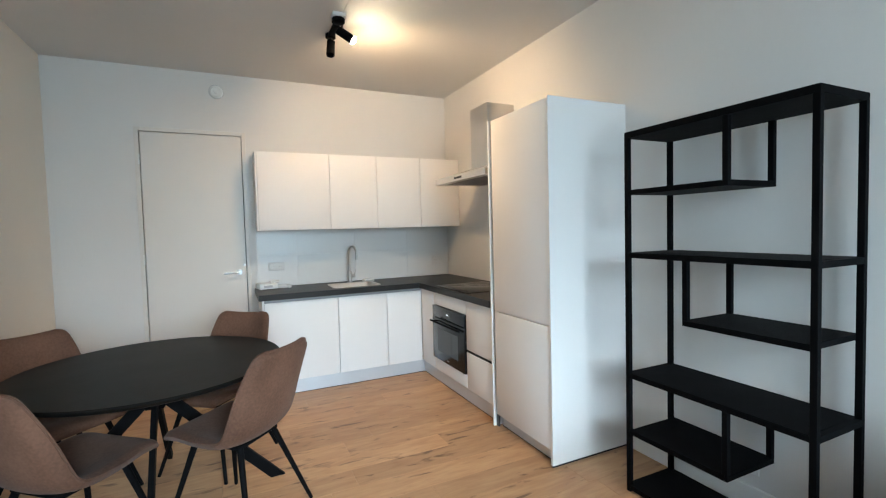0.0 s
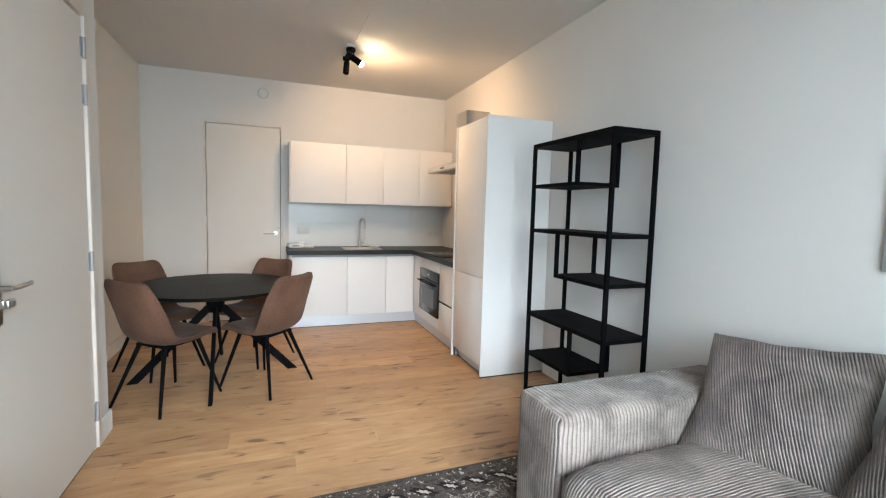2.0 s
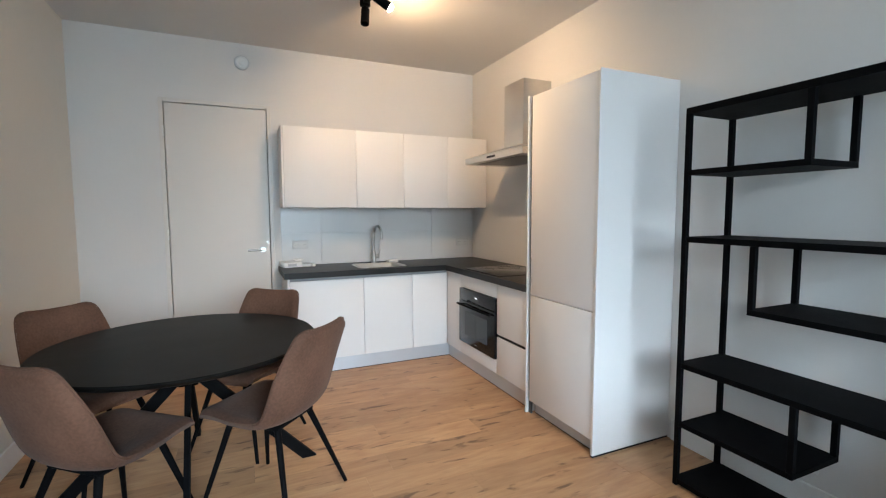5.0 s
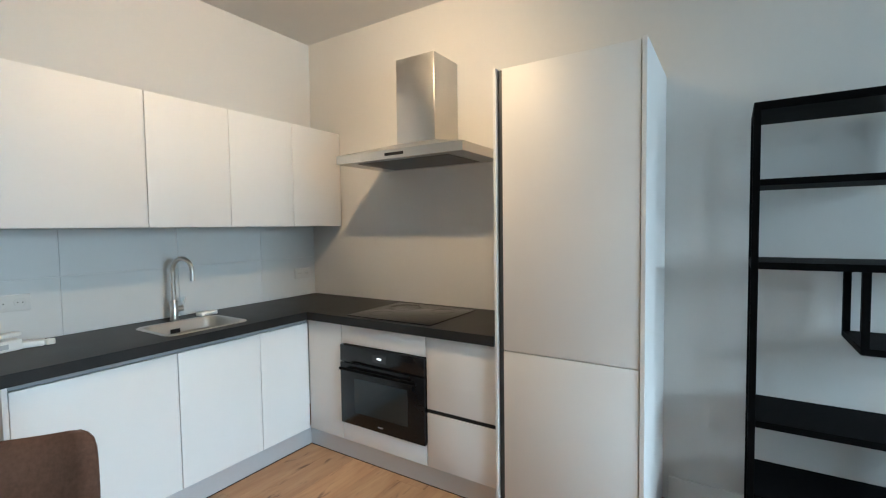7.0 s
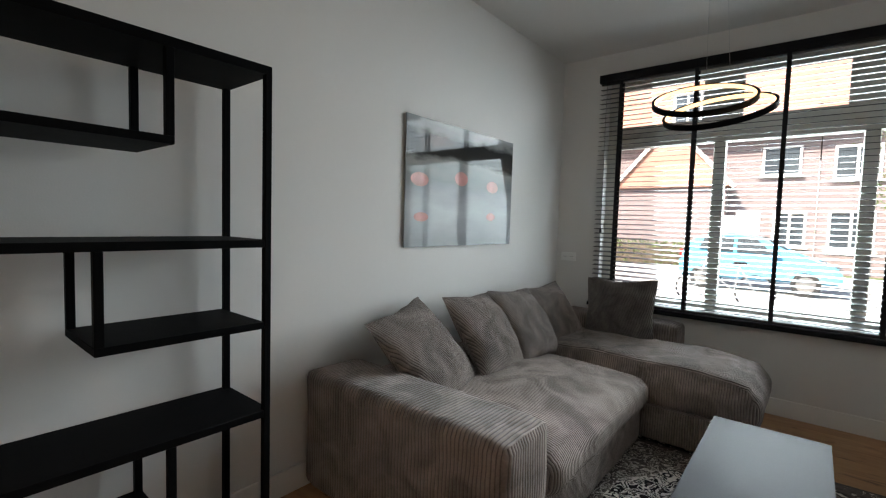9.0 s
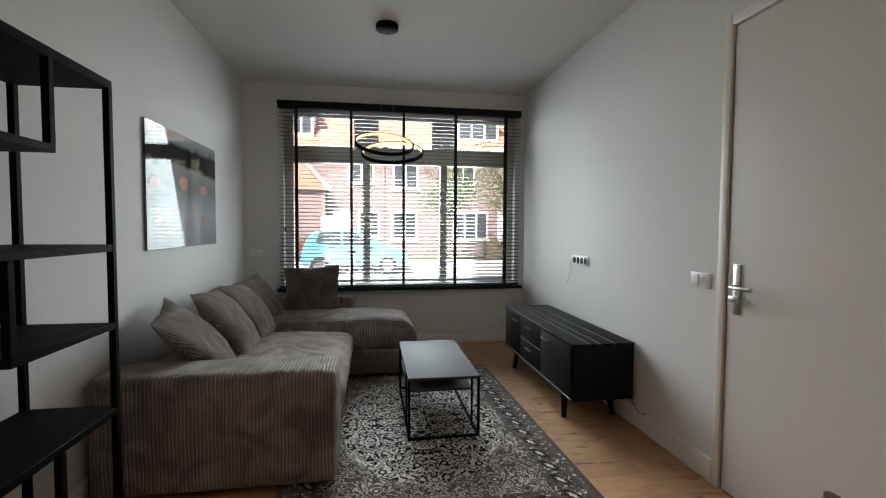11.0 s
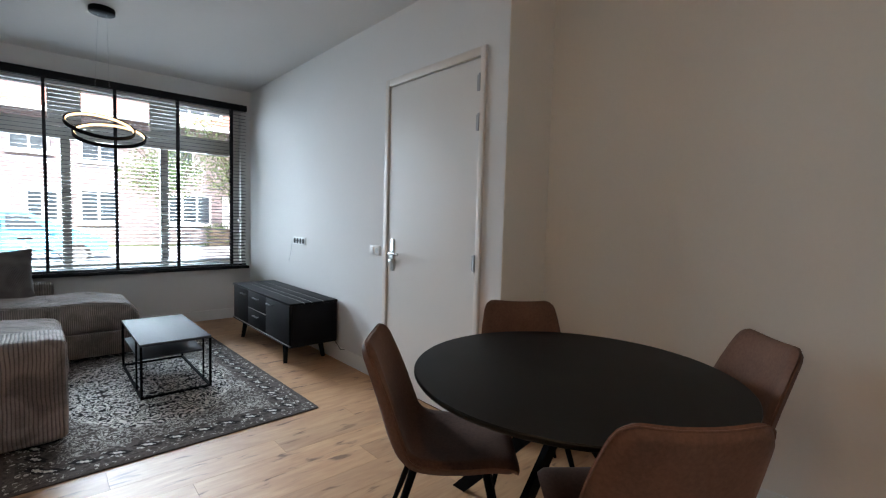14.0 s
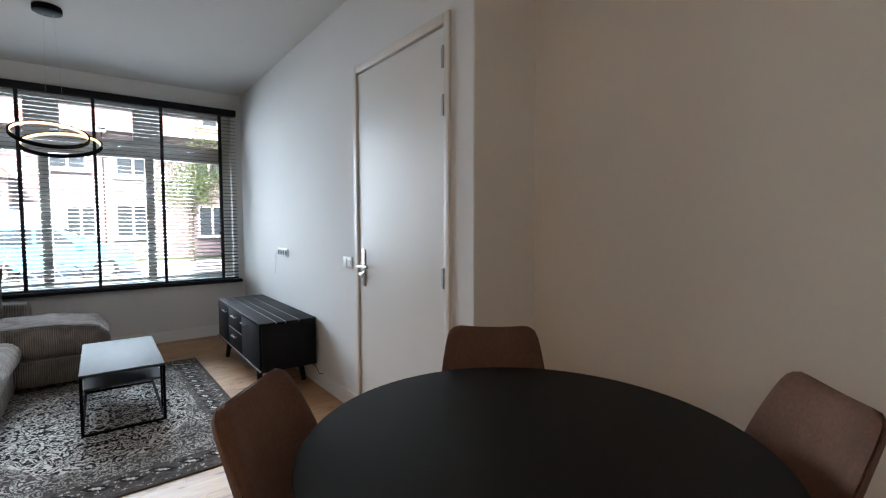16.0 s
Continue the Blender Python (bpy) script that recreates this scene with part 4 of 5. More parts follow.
# wall cabinets
for x0, x1 in ((-2.078, -1.422), (-1.422, -0.945), (-0.945, -0.465), (-0.465, -0.004)):
    c = (x0 + x1) / 2
    u = thing("wall_cabinet", (c, -0.16, 1.490), "matt white handleless wall cabinet above the worktop", "cabinet", "kitchen wall cabinets")
    part("carcass", bx(x0 - c, x1 - c, -0.150, 0.158, 0, 0.722), CABCORE, u)
    part("door", bx(x0 - c + 0.002, x1 - c - 0.002, -0.172, -0.153, -0.003, 0.722, bevel=0.0018), CAB, u)
single("wall_end_panel", bx(-2.094, -2.079, -0.333, -0.001, 1.486, 2.214, bevel=0.001, seg=1), CAB, "white end panel of the wall cabinets", "panel")


def socket_block(name, m, n, label, plate=True, well=WHITEP, cover=WHITEP):
    """A row of n round earthed sockets; local x runs along the row and -y faces the room."""
    s = thing(name, label=label, category="socket")
    s.matrix_basis = m
    w_ = 0.0355 * n + 0.005
    if plate:
        part("plate", bx(-w_, w_, -0.010, 0, -0.0405, 0.0405, bevel=0.003), cover, s)
    for k in range(n):
        cx = (k - (n - 1) / 2) * 0.071
        q = Matrix.Translation((cx, -0.0102 if plate else -0.0012, 0)) @ Matrix.Rotation(radians(90), 4, "X")
        rw = 0.030 if well is BLACKP else 0.024
        g = lathe(bmesh.new(), [(rw, 0.0), (rw, 0.0012), (rw - 0.0045, 0.0012), (rw - 0.0045, 0.0004), (0.002, 0.0004)], seg=24)
        bmesh.ops.transform(g, matrix=q, verts=g.verts)
        w1 = part("well", g, well, s)
        for e in (-0.0095, 0.0095) if plate else ():
            part("pin_hole", rod(bmesh.new(), (cx + e, -0.0108, 0), (cx + e, -0.0103, 0), 0.003, seg=8), BLACKP, w1)
    return s


socket_block("wall_socket", pose(-1.915, -0.0065, 1.125), 2, "pale grey double socket on the kitchen wall panel", well=PALEP, cover=PALEP)
socket_block("wall_socket", pose(-0.14, -0.0065, 1.105), 2, "pale grey double socket near the kitchen corner", well=PALEP, cover=PALEP)
socket_block("wall_socket", pose(-0.125, YW + 0.001, 1.092, 0, 0, 180), 2, "white double socket on the window wall")

socket_block("wall_socket", pose(-0.001, -3.45, 0.235, 0, 0, -90), 1, "white socket low on the wall behind the bookcase")

# things on the worktop
md = thing("modem_box", (-2.02, -0.135, 0.925), "small white modem box lying on the worktop", "modem", turn=12)
part("case", bx(-0.085, 0.085, -0.075, 0.075, 0.0, 0.052, bevel=0.008), WHITEP, md)
part("port_panel", bx(-0.05, 0.03, -0.0765, -0.0752, 0.014, 0.036), GREYP, md)
pw = thing("power_adapter", (-1.885, -0.16, 0.925), "white plug adapter beside the modem box", "adapter", turn=-18)
part("case", bx(-0.05, 0.05, -0.03, 0.03, 0, 0.03, bevel=0.008), WHITEP, pw)
part("plug", lathe(bmesh.new(), [(0.02, 0), (0.02, 0.022), (0.015, 0.026)], (0.068, 0.01, 0), seg=18), WHITEP, pw)
rd = thing("remote_control", (-1.95, -0.10, 0.977), "small white remote on the modem box", "remote", turn=20)
part("case", bx(-0.045, 0.045, -0.02, 0.02, 0.0, 0.018, bevel=0.006), WHITEP, rd)
sp = thing("instruction_card", (-1.01, -0.125, 0.925), "small white packet beside the tap", "packet", turn=8)
part("packet", bx(-0.055, 0.055, -0.032, 0.032, 0, 0.022, bevel=0.003), WHITEP, sp)
part("printed_strip", bx(-0.04, 0.05, -0.0325, -0.0318, 0.005, 0.014), GREYP, sp)

# smoke alarm and ceiling spots
sm = thing("smoke_alarm", label="round white smoke alarm high on the kitchen wall", category="smoke alarm")
sm.matrix_basis = pose(-2.385, -0.001, 2.80, 90, 0, 0)
part("housing", lathe(bmesh.new(), [(0.062, 0), (0.062, 0.012), (0.055, 0.026), (0.040, 0.032), (0.038, 0.029), (0.02, 0.029), (0.018, 0.034), (0.002, 0.035)]), WHITEP, sm)
part("vent_ring", lathe(bmesh.new(), [(0.0635, 0.012), (0.0635, 0.016), (0.060, 0.016)], cap=False), GREYP, sm)

tr = thing("ceiling_spot_bar", (-1.575, -1.60, H), "black ceiling bar with two swivel spots, one lit", "spotlight")
part("junction_box", bx(-0.045, 0.045, -0.045, 0.045, -0.028, 0, bevel=0.004), WHITEP, tr, "white plastic ceiling box")
bar = bmesh.new()
lathe(bar, [(0.042, -0.029), (0.045, -0.035), (0.045, -0.058), (0.040, -0.062)], (0, 0.0, 0))
box(bar, -0.022, 0.022, -0.02, 0.27, -0.058, -0.032, bevel=0.006)
lathe(bar, [(0.036, -0.030), (0.038, -0.036), (0.038, -0.060), (0.033, -0.064)], (0, 0.27, 0))
part("bar", bar, BLACKM, tr)

part("cable_duct", bx(0.022, 0.032, -0.75, -0.045, -0.006, 0, bevel=0.002, seg=1), CEIL, tr, "white surface cable duct")


def spot_head(x, y, aim, label):
    aim = Vector(aim).normalized()
    top_ = Vector((x, y, -0.06))
    joint = top_ + Vector((0, 0, -0.055))
    arm = part("spot_arm", rod(bmesh.new(), top_, joint, 0.006, seg=10), BLACKM, tr)
    g = lathe(bmesh.new(), [(0.012, -0.062), (0.030, -0.058), (0.031, 0.058), (0.028, 0.060), (0.026, 0.045), (0.003, 0.042)], seg=28)
    centre = joint + aim * 0.025
    bmesh.ops.transform(g, matrix=Matrix.Translation(centre) @ aim.to_track_quat("Z", "Y").to_matrix().to_4x4(), verts=g.verts)
    part("spot_head", g, BLACKM, tr, label)
    return centre + aim * 0.058


tip = spot_head(0.0, 0.27, (-0.12, -0.25, -0.95), "black cylinder spot head turned down")
LIT = Vector((0.70, -0.15, -0.45)).normalized()
tip = spot_head(0.03, 0.02, LIT, "black cylinder spot head with its bulb lit")
g = bmesh.new()
bmesh.ops.create_uvsphere(g, u_segments=20, v_segments=12, radius=0.030, matrix=Matrix.Translation(tip - LIT * 0.006))
part("bulb", g, LAMPGLOW, tr, "glowing warm bulb")


# ---- dining corner ----
TX, TY, TZ = -2.722, -1.975, 0.775
tb = thing("dining_table", (TX, TY, 0), "round black oak dining table on crossed steel legs", "table")
part("tabletop", lathe(bmesh.new(), [(0.615, TZ - 0.030), (0.632, TZ - 0.022), (0.640, TZ - 0.010), (0.640, TZ - 0.004), (0.636, TZ)], seg=96), TABLE, tb)
g = bmesh.new()
loft(g, [rounded(0.045, 0.045, 0.008, 0.545), rounded(0.062, 0.062, 0.008, 0.60), rounded(0.075, 0.075, 0.008, TZ - 0.036)])
part("hub", g, BLACKM, tb, "black steel hub column")
part("mount_plate", bx(-0.30, 0.30, -0.30, 0.30, TZ - 0.036, TZ - 0.030), BLACKM, tb)


def bar_leg(ang, r0, z0, r1, z1, w_=0.04, t_=0.013):
    g = bmesh.new()
    d_ = Vector((math.cos(ang), math.sin(ang), 0))
    s_ = Vector((-d_.y, d_.x, 0))
    loops = []
    for r, z in ((r0, z0), (r1, z1)):
        loops.append([d_ * (r - w_) + s_ * t_ + Vector((0, 0, z)), d_ * (r + w_) + s_ * t_ + Vector((0, 0, z)), d_ * (r + w_) - s_ * t_ + Vector((0, 0, z)), d_ * (r - w_) - s_ * t_ + Vector((0, 0, z))])
    g2 = loft(g, loops)
    g2.faces.new([v for v in list(g2.verts)[:4]][::-1])
    return g2


for k in range(4):
    leg = part("leg", bar_leg(radians(2 + 90 * k), 0.60, 0.0, 0.035, 0.60), BLACKM, tb, "flat black steel leg")


def chair():
    """Padded shell chair: seat and back bent from one curve, on four splayed round legs. It faces +x."""
    ch = thing("dining_chair", label="worn brown suede shell chair on black splayed legs at the table", category="chair", group="chairs round the table")
    # side profile of the shell (forward, height) from the front lip over the seat to the top of the back
    prof = [(0.245, 0.455), (0.225, 0.478), (0.15, 0.483), (0.05, 0.468), (-0.06, 0.460), (-0.14, 0.468), (-0.195, 0.505), (-0.232, 0.58), (-0.262, 0.68), (-0.295, 0.79), (-0.325, 0.885), (-0.335, 0.905)]
    width = [0.20, 0.220, 0.236, 0.245, 0.248, 0.247, 0.244, 0.240, 0.233, 0.220, 0.197, 0.148]
    wing = [0.0, 0.002, 0.01, 0.02, 0.03, 0.04, 0.05, 0.055, 0.049, 0.035, 0.019, 0.012]

    def spline(v, arr):
        t = v * (len(arr) - 1)
        i = min(int(t), len(arr) - 2)
        f_ = t - i
        p0, p1, p2, p3 = arr[max(i - 1, 0)], arr[i], arr[i + 1], arr[min(i + 2, len(arr) - 1)]
        return 0.5 * (2 * p1 + (p2 - p0) * f_ + (2 * p0 - 5 * p1 + 4 * p2 - p3) * f_ ** 2 + (3 * p1 - p0 - 3 * p2 + p3) * f_ ** 3)

    fx, fz = [p[0] for p in prof], [p[1] for p in prof]

    def shell(u, v, thick):
        s = 2 * u - 1
        w_, lift = spline(v, width), spline(v, wing)
        x, z = spline(v, fx), spline(v, fz)
        e = 0.004
        tx, tz = spline(min(v + e, 1), fx) - spline(max(v - e, 0), fx), spline(min(v + e, 1), fz) - spline(max(v - e, 0), fz)
        ln = math.hypot(tx, tz) or 1
        nx, nz = tz / ln, -tx / ln     # towards the sitter
        pad = lift * abs(s) ** 2.4 + thick
        crown = -0.003 * (1 - s * s) * max(0.0, (v - 0.8) / 0.2)
        return Vector((x + nx * pad, s * w_ * (1 - 0.02 * abs(s) ** 6), z + nz * pad + crown))

    g = bmesh.new()
    nu, nv = 18, 34
    rows_ = []
    for j in range(nv + 1):
        v = j / nv
        edge = min(1.0, 6 * min(v, 1 - v) + 0.35)
        ring = []
        for k in range(2 * nu):
            u = k / nu if k <= nu else (2 * nu - k) / nu
            up = k <= nu
            ee = min(1.0, (min(u, 1 - u) * 7) ** 0.5 + 0.30) * edge
            ring.append(shell(u, v, (0.027 if up else -0.025) * ee))
        rows_.append(ring)
    loft(g, rows_, cap=True)
    g.faces.new([v for v in list(g.verts)[:2 * nu]][::-1])
    part("seat_shell", g, SUEDE, ch, smooth=60)
    seam = []
    for j in range(14, nv + 1):
        seam.append(shell(0.004, j / nv, 0.0) + Vector((0, -0.001, 0)))
    for k in range(1, nu):
        seam.append(shell(k / nu, 1.0, 0.0) + Vector((0, 0, 0.002)))
    for j in range(nv, 13, -1):
        seam.append(shell(0.996, j / nv, 0.0) + Vector((0, 0.001, 0)))
    part("piping", tube(bmesh.new(), seam, 0.0032, seg=6), SUEDE, ch)
    part("seat_frame", bx(-0.15, 0.15, -0.14, 0.14, 0.424, 0.440, bevel=0.004, seg=1), BLACKM, ch)
    for sx, sy in ((1, 1), (1, -1), (-1, 1), (-1, -1)):
        part("leg", rod(bmesh.new(), (sx * 0.255 - 0.02, sy * 0.235, 0.0), (sx * 0.135, sy * 0.12, 0.430), 0.0095, 0.016, seg=14), BLACKM, ch, "tapered black metal leg")
    return ch


first = chair()
first.matrix_basis = pose(-2.985, -2.378, 0, 0, 0, 50)
for x, y, a_ in ((-2.34, -2.275, 137), (-2.446, -1.592, 232), (-3.185, -1.685, -46)):
    copy_thing(first, pose(x, y, 0, 0, 0, a_))

# ---- bookcase ----
bk = thing("open_bookcase", (-0.232, -3.475, 0), "tall open black metal bookcase standing empty against the wall", "bookcase")
BX, BY, BT = 0.175, 0.4425, 0.0125


def post(x, y, z0, z1, name="post"):
    part(name, bx(x - BT, x + BT, y - BT, y + BT, z0, z1, bevel=0.0015, seg=1), BLACKM, bk)


for sx in (-1, 1):
    for sy in (-1, 1):
        post(sx * (BX - BT), sy * (BY - BT), 0, 1.918)


def shelf(y0, y1, z, t_=0.030):
    part("shelf", bx(-BX + 0.0008, BX - 0.0008, y0, y1, z - t_, z, bevel=0.0015, seg=1), BLACKM, bk)


shelf(-BY, BY, 1.945, 0.032)
for z in (1.308, 0.658, 0.040):
    g = bx(-BX + 0.0008, BX - 0.0008, -BY + 2 * BT, BY - 2 * BT, z - 0.028, z, bevel=0.0015, seg=1)
    for sx in (-1, 1):
        box(g, -BX + 2 * BT, BX - 2 * BT, sx * (BY - BT) - BT, sx * (BY - BT) + BT, z - 0.027, z - 0.001)
    part("shelf", g, BLACKM, bk)
for z, y0, y1, up in ((1.640, -0.112, BY - 2 * BT, 1.913), (0.999, -BY + 2 * BT, 0.104, 1.280), (0.346, -0.112, BY - 2 * BT, 0.630)):
    g = bx(-BX + 0.0008, BX - 0.0008, y0, y1, z - 0.026, z, bevel=0.0015, seg=1)
    part("half_shelf", g, BLACKM, bk)
    ye = y0 + BT if y0 > -0.2 else y1 - BT
    for sx in (-1, 1):
        post(sx * (BX - BT), ye, z, up, "hanger")

# ---- sofa corner ----
def soft_box(x0, x1, y0, y1, z0, z1, r, puff=0.0, cuts=14, sag=0.0, seed=1.0, full=2):
    """An upholstered block: rounded edges, a filled top and slight unevenness."""
    g = bmesh.new()
    sx, sy, sz = x1 - x0, y1 - y0, z1 - z0
    bmesh.ops.create_cube(g, size=1)
    bmesh.ops.subdivide_edges(g, edges=g.edges, cuts=cuts, use_grid_fill=True)
    for v in g.verts:
        p = v.co * 2
        # rounded box by clamping to an inner box
        h = Vector((sx / 2, sy / 2, sz / 2))
        q = Vector((p.x * h.x, p.y * h.y, p.z * h.z))
        inner = Vector((max(-h.x + r, min(h.x - r, q.x)), max(-h.y + r, min(h.y - r, q.y)), max(-h.z + r, min(h.z - r, q.z))))
        dlt = q - inner
        if dlt.length > 1e-6:
            q = inner + dlt.normalized() * min(r, dlt.length) if dlt.length > r else q
        if p.z > 0.2:
            q.z += puff * (1 - p.x ** full) * (1 - p.y ** full) ** 0.5 * p.z if abs(p.x) < 1 and abs(p.y) < 1 else 0
        w_ = noise.noise(Vector((q.x * 4 + seed, q.y * 4, q.z * 4))) * 0.008
        q += Vector((w_, w_ * 0.6, w_ * sag))
        v.co = q + Vector(((x0 + x1) / 2, (y0 + y1) / 2, (z0 + z1) / 2))
    return g


sf = thing("corner_sofa", (0, -5.7, 0), "brown-grey corduroy corner sofa with a chaise by the window", "sofa")
SO = 5.7
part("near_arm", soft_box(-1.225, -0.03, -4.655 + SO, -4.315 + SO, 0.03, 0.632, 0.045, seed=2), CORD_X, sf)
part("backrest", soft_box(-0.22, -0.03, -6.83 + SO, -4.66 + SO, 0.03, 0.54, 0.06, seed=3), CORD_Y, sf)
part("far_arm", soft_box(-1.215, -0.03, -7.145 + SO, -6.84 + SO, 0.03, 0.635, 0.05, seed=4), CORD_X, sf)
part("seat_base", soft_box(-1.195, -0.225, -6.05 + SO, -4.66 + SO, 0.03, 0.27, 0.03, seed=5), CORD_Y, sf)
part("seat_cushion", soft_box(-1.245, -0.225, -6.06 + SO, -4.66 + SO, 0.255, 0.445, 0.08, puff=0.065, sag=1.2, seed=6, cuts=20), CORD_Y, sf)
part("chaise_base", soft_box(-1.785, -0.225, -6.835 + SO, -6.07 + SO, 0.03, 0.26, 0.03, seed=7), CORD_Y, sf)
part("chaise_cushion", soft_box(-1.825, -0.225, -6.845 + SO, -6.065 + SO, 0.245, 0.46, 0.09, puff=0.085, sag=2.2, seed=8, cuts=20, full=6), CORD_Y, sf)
for x, y in ((-1.15, -4.42), (-1.15, -7.05), (-0.12, -4.42), (-0.12, -7.05), (-1.70, -6.2), (-1.70, -6.75)):
    part("foot", bx(x - 0.03, x + 0.03, y + SO - 0.03, y + SO + 0.03, 0.0, 0.035), BLACKP, sf)


def cushion(m, size, label, material, thick=0.20, seed=0.0):
    g = bmesh.new()
    n_ = 22
    rows_ = {}
    for side in (1, -1):
        for i in range(n_ + 1):
            for j in range(n_ + 1):
                u, v = 2 * i / n_ - 1, 2 * j / n_ - 1
                edge = i in (0, n_) or j in (0, n_)
                if side < 0 and edge:
                    rows_[side, i, j] = rows_[1, i, j]
                    continue
                full = (max(0, 1 - u ** 2) * max(0, 1 - v ** 2)) ** 0.55
                pull = 1 - 0.085 * (1 - abs(u * v)) * max(abs(u), abs(v)) ** 4
                wob = 0.020 * noise.noise(Vector((u * 2.2 + seed, v * 2.2, side * 3 + seed))) + 0.009 * noise.noise(Vector((u * 5 + seed, v * 4, side * 3 + seed)))
                edge_wob = 1 + 0.02 * noise.noise(Vector((u * 3 + 7 * seed, v * 3, 2.0)))
                rows_[side, i, j] = g.verts.new((u * size / 2 * pull * edge_wob, v * size / 2 * pull * edge_wob, side * (full * (thick / 2 + wob))))
    for side in (1, -1):
        for i in range(n_):
            for j in range(n_):
                q = [rows_[side, i, j], rows_[side, i + 1, j], rows_[side, i + 1, j + 1], rows_[side, i, j + 1]]
                g.faces.new(q if side > 0 else q[::-1])
    c_ = single("throw_cushion", g, material, label, "cushion", "loose cushions on the sofa", smooth=70)
    c_.matrix_basis = m
    return c_


# local x runs along the sofa, local y up the cushion, z is its face
def leaning(x, y, z, lean, spin, roll=0.0):
    return Matrix.Translation((x, y, z)) @ Matrix.Rotation(radians(-90 + spin), 4, "Z") @ Matrix.Rotation(radians(90 - lean), 4, "X") @ Matrix.Rotation(radians(roll), 4, "Z")


cushion(leaning(-0.355, -4.895, 0.660, 42, 12, 7), 0.625, "brown-grey corduroy cushion leaning beside the sofa arm", CORD_C, seed=1)
cushion(leaning(-0.36, -5.50, 0.668, 37, 4, -3), 0.60, "brown-grey corduroy cushion leaning on the sofa back", CORD_C, seed=2)
cushion(leaning(-0.39, -5.96, 0.668, 37, 2, -4), 0.58, "brown-grey corduroy cushion leaning on the sofa back", CORD_C, seed=3)
cushion(leaning(-0.38, -6.42, 0.668, 34, -10, 5), 0.54, "brown-grey corduroy cushion near the sofa corner", CORD_C, seed=4)
cushion(Matrix.Translation((-0.80, -6.74, 0.70)) @ Matrix.Rotation(radians(180), 4, "Z") @ Matrix.Rotation(radians(76), 4, "X") @ Matrix.Rotation(radians(3), 4, "Z"), 0.56, "dark grey corduroy cushion against the window-side arm", CORD_D, thick=0.18, seed=5)

# rug
RX, RY = -2.553 + RUG_W / 2, -3.885 - RUG_L / 2
g = bmesh.new()
loft(g, [rounded(RUG_W / 2, RUG_L / 2, 0.012, 0.0005), rounded(RUG_W / 2, RUG_L / 2, 0.012, 0.007), rounded(RUG_W / 2 - 0.004, RUG_L / 2 - 0.004, 0.012, 0.010)])
single("oriental_rug", g, RUG, "worn black and off-white oriental rug with a border", "rug", at=pose(RX, RY, 0, 0, 0, 1.6))

# coffee table
ct = thing("coffee_table", (-1.872, -5.262, 0.011), "low black metal coffee table with a shelf on the rug", "coffee table")
CW, CL, CH = 0.236, 0.480, 0.405
CTTOP = mat("brushed_anthracite_top", (0.055, 0.057, 0.063), 0.66, spec=0.16, vary=0.15, scale=12, bump=0.05, bump_scale=300)
part("tabletop", bx(-CW, CW, -CL, CL, CH - 0.018, CH, bevel=0.002), CTTOP, ct, "smooth anthracite top")
for sx in (-1, 1):
    for sy in (-1, 1):
        part("leg", bx(sx * (CW - 0.008) - 0.008, sx * (CW - 0.008) + 0.008, sy * (CL - 0.008) - 0.008, sy * (CL - 0.008) + 0.008, 0.0, CH - 0.018), BLACKM, ct)
for sy in (-1, 1):
    part("floor_bar", bx(-CW + 0.016, CW - 0.016, sy * (CL - 0.008) - 0.008, sy * (CL - 0.008) + 0.008, 0.0, 0.015), BLACKM, ct)
for sx in (-1, 1):
    part("floor_bar", bx(sx * (CW - 0.008) - 0.008, sx * (CW - 0.008) + 0.008, -CL + 0.016, CL - 0.016, 0.0, 0.015), BLACKM, ct)
part("shelf", bx(-CW + 0.002, CW - 0.016, -CL + 0.016, CL * 0.55, 0.235, 0.250, bevel=0.001, seg=1), CTTOP, ct, "half-length lower shelf")
for sx in (-1, 1):
    part("shelf_bar", bx(sx * (CW - 0.006) - 0.006, sx * (CW - 0.006) + 0.006, CL * 0.55 - 0.006, CL * 0.55 + 0.006, 0.015, CH - 0.018), BLACKM, ct)

# media cabinet
tv = thing("media_cabinet", (-2.986, -5.595, 0), "long low black wooden media cabinet on angled legs", "media cabinet")
VX, VY, V0, V1 = 0.230, 0.780, 0.190, 0.590
g = bmesh.new()
box(g, -VX, VX - 0.018, -VY, VY, V0, V1 - 0.022, bevel=0.003)
part("body", g, BLACKWOOD, tv)
xs = [-VX - 0.004, -0.085, 0.025, 0.10, VX + 0.006]
for a, b_ in zip(xs, xs[1:]):
    part("top_board", bx(a + 0.0024, b_ - 0.0024, -VY - 0.006, VY + 0.006, V1 - 0.022, V1, bevel=0.002), BLACKWOOD, tv)
GLINT_WEAR = mat("pale_glint_and_wear", (0.30, 0.29, 0.27), 0.5)
# pale strips between the top boards paint the highlights on their bevels
for a in xs[1:-1]:
    part("top_groove", bx(a - 0.0024, a + 0.0024, -VY, VY, V1 - 0.015, V1 - 0.0004), GLINT_WEAR, tv, smooth=0)


HANDLE = mat("dark_steel", (0.16, 0.16, 0.17), 0.35, metal=0.9)


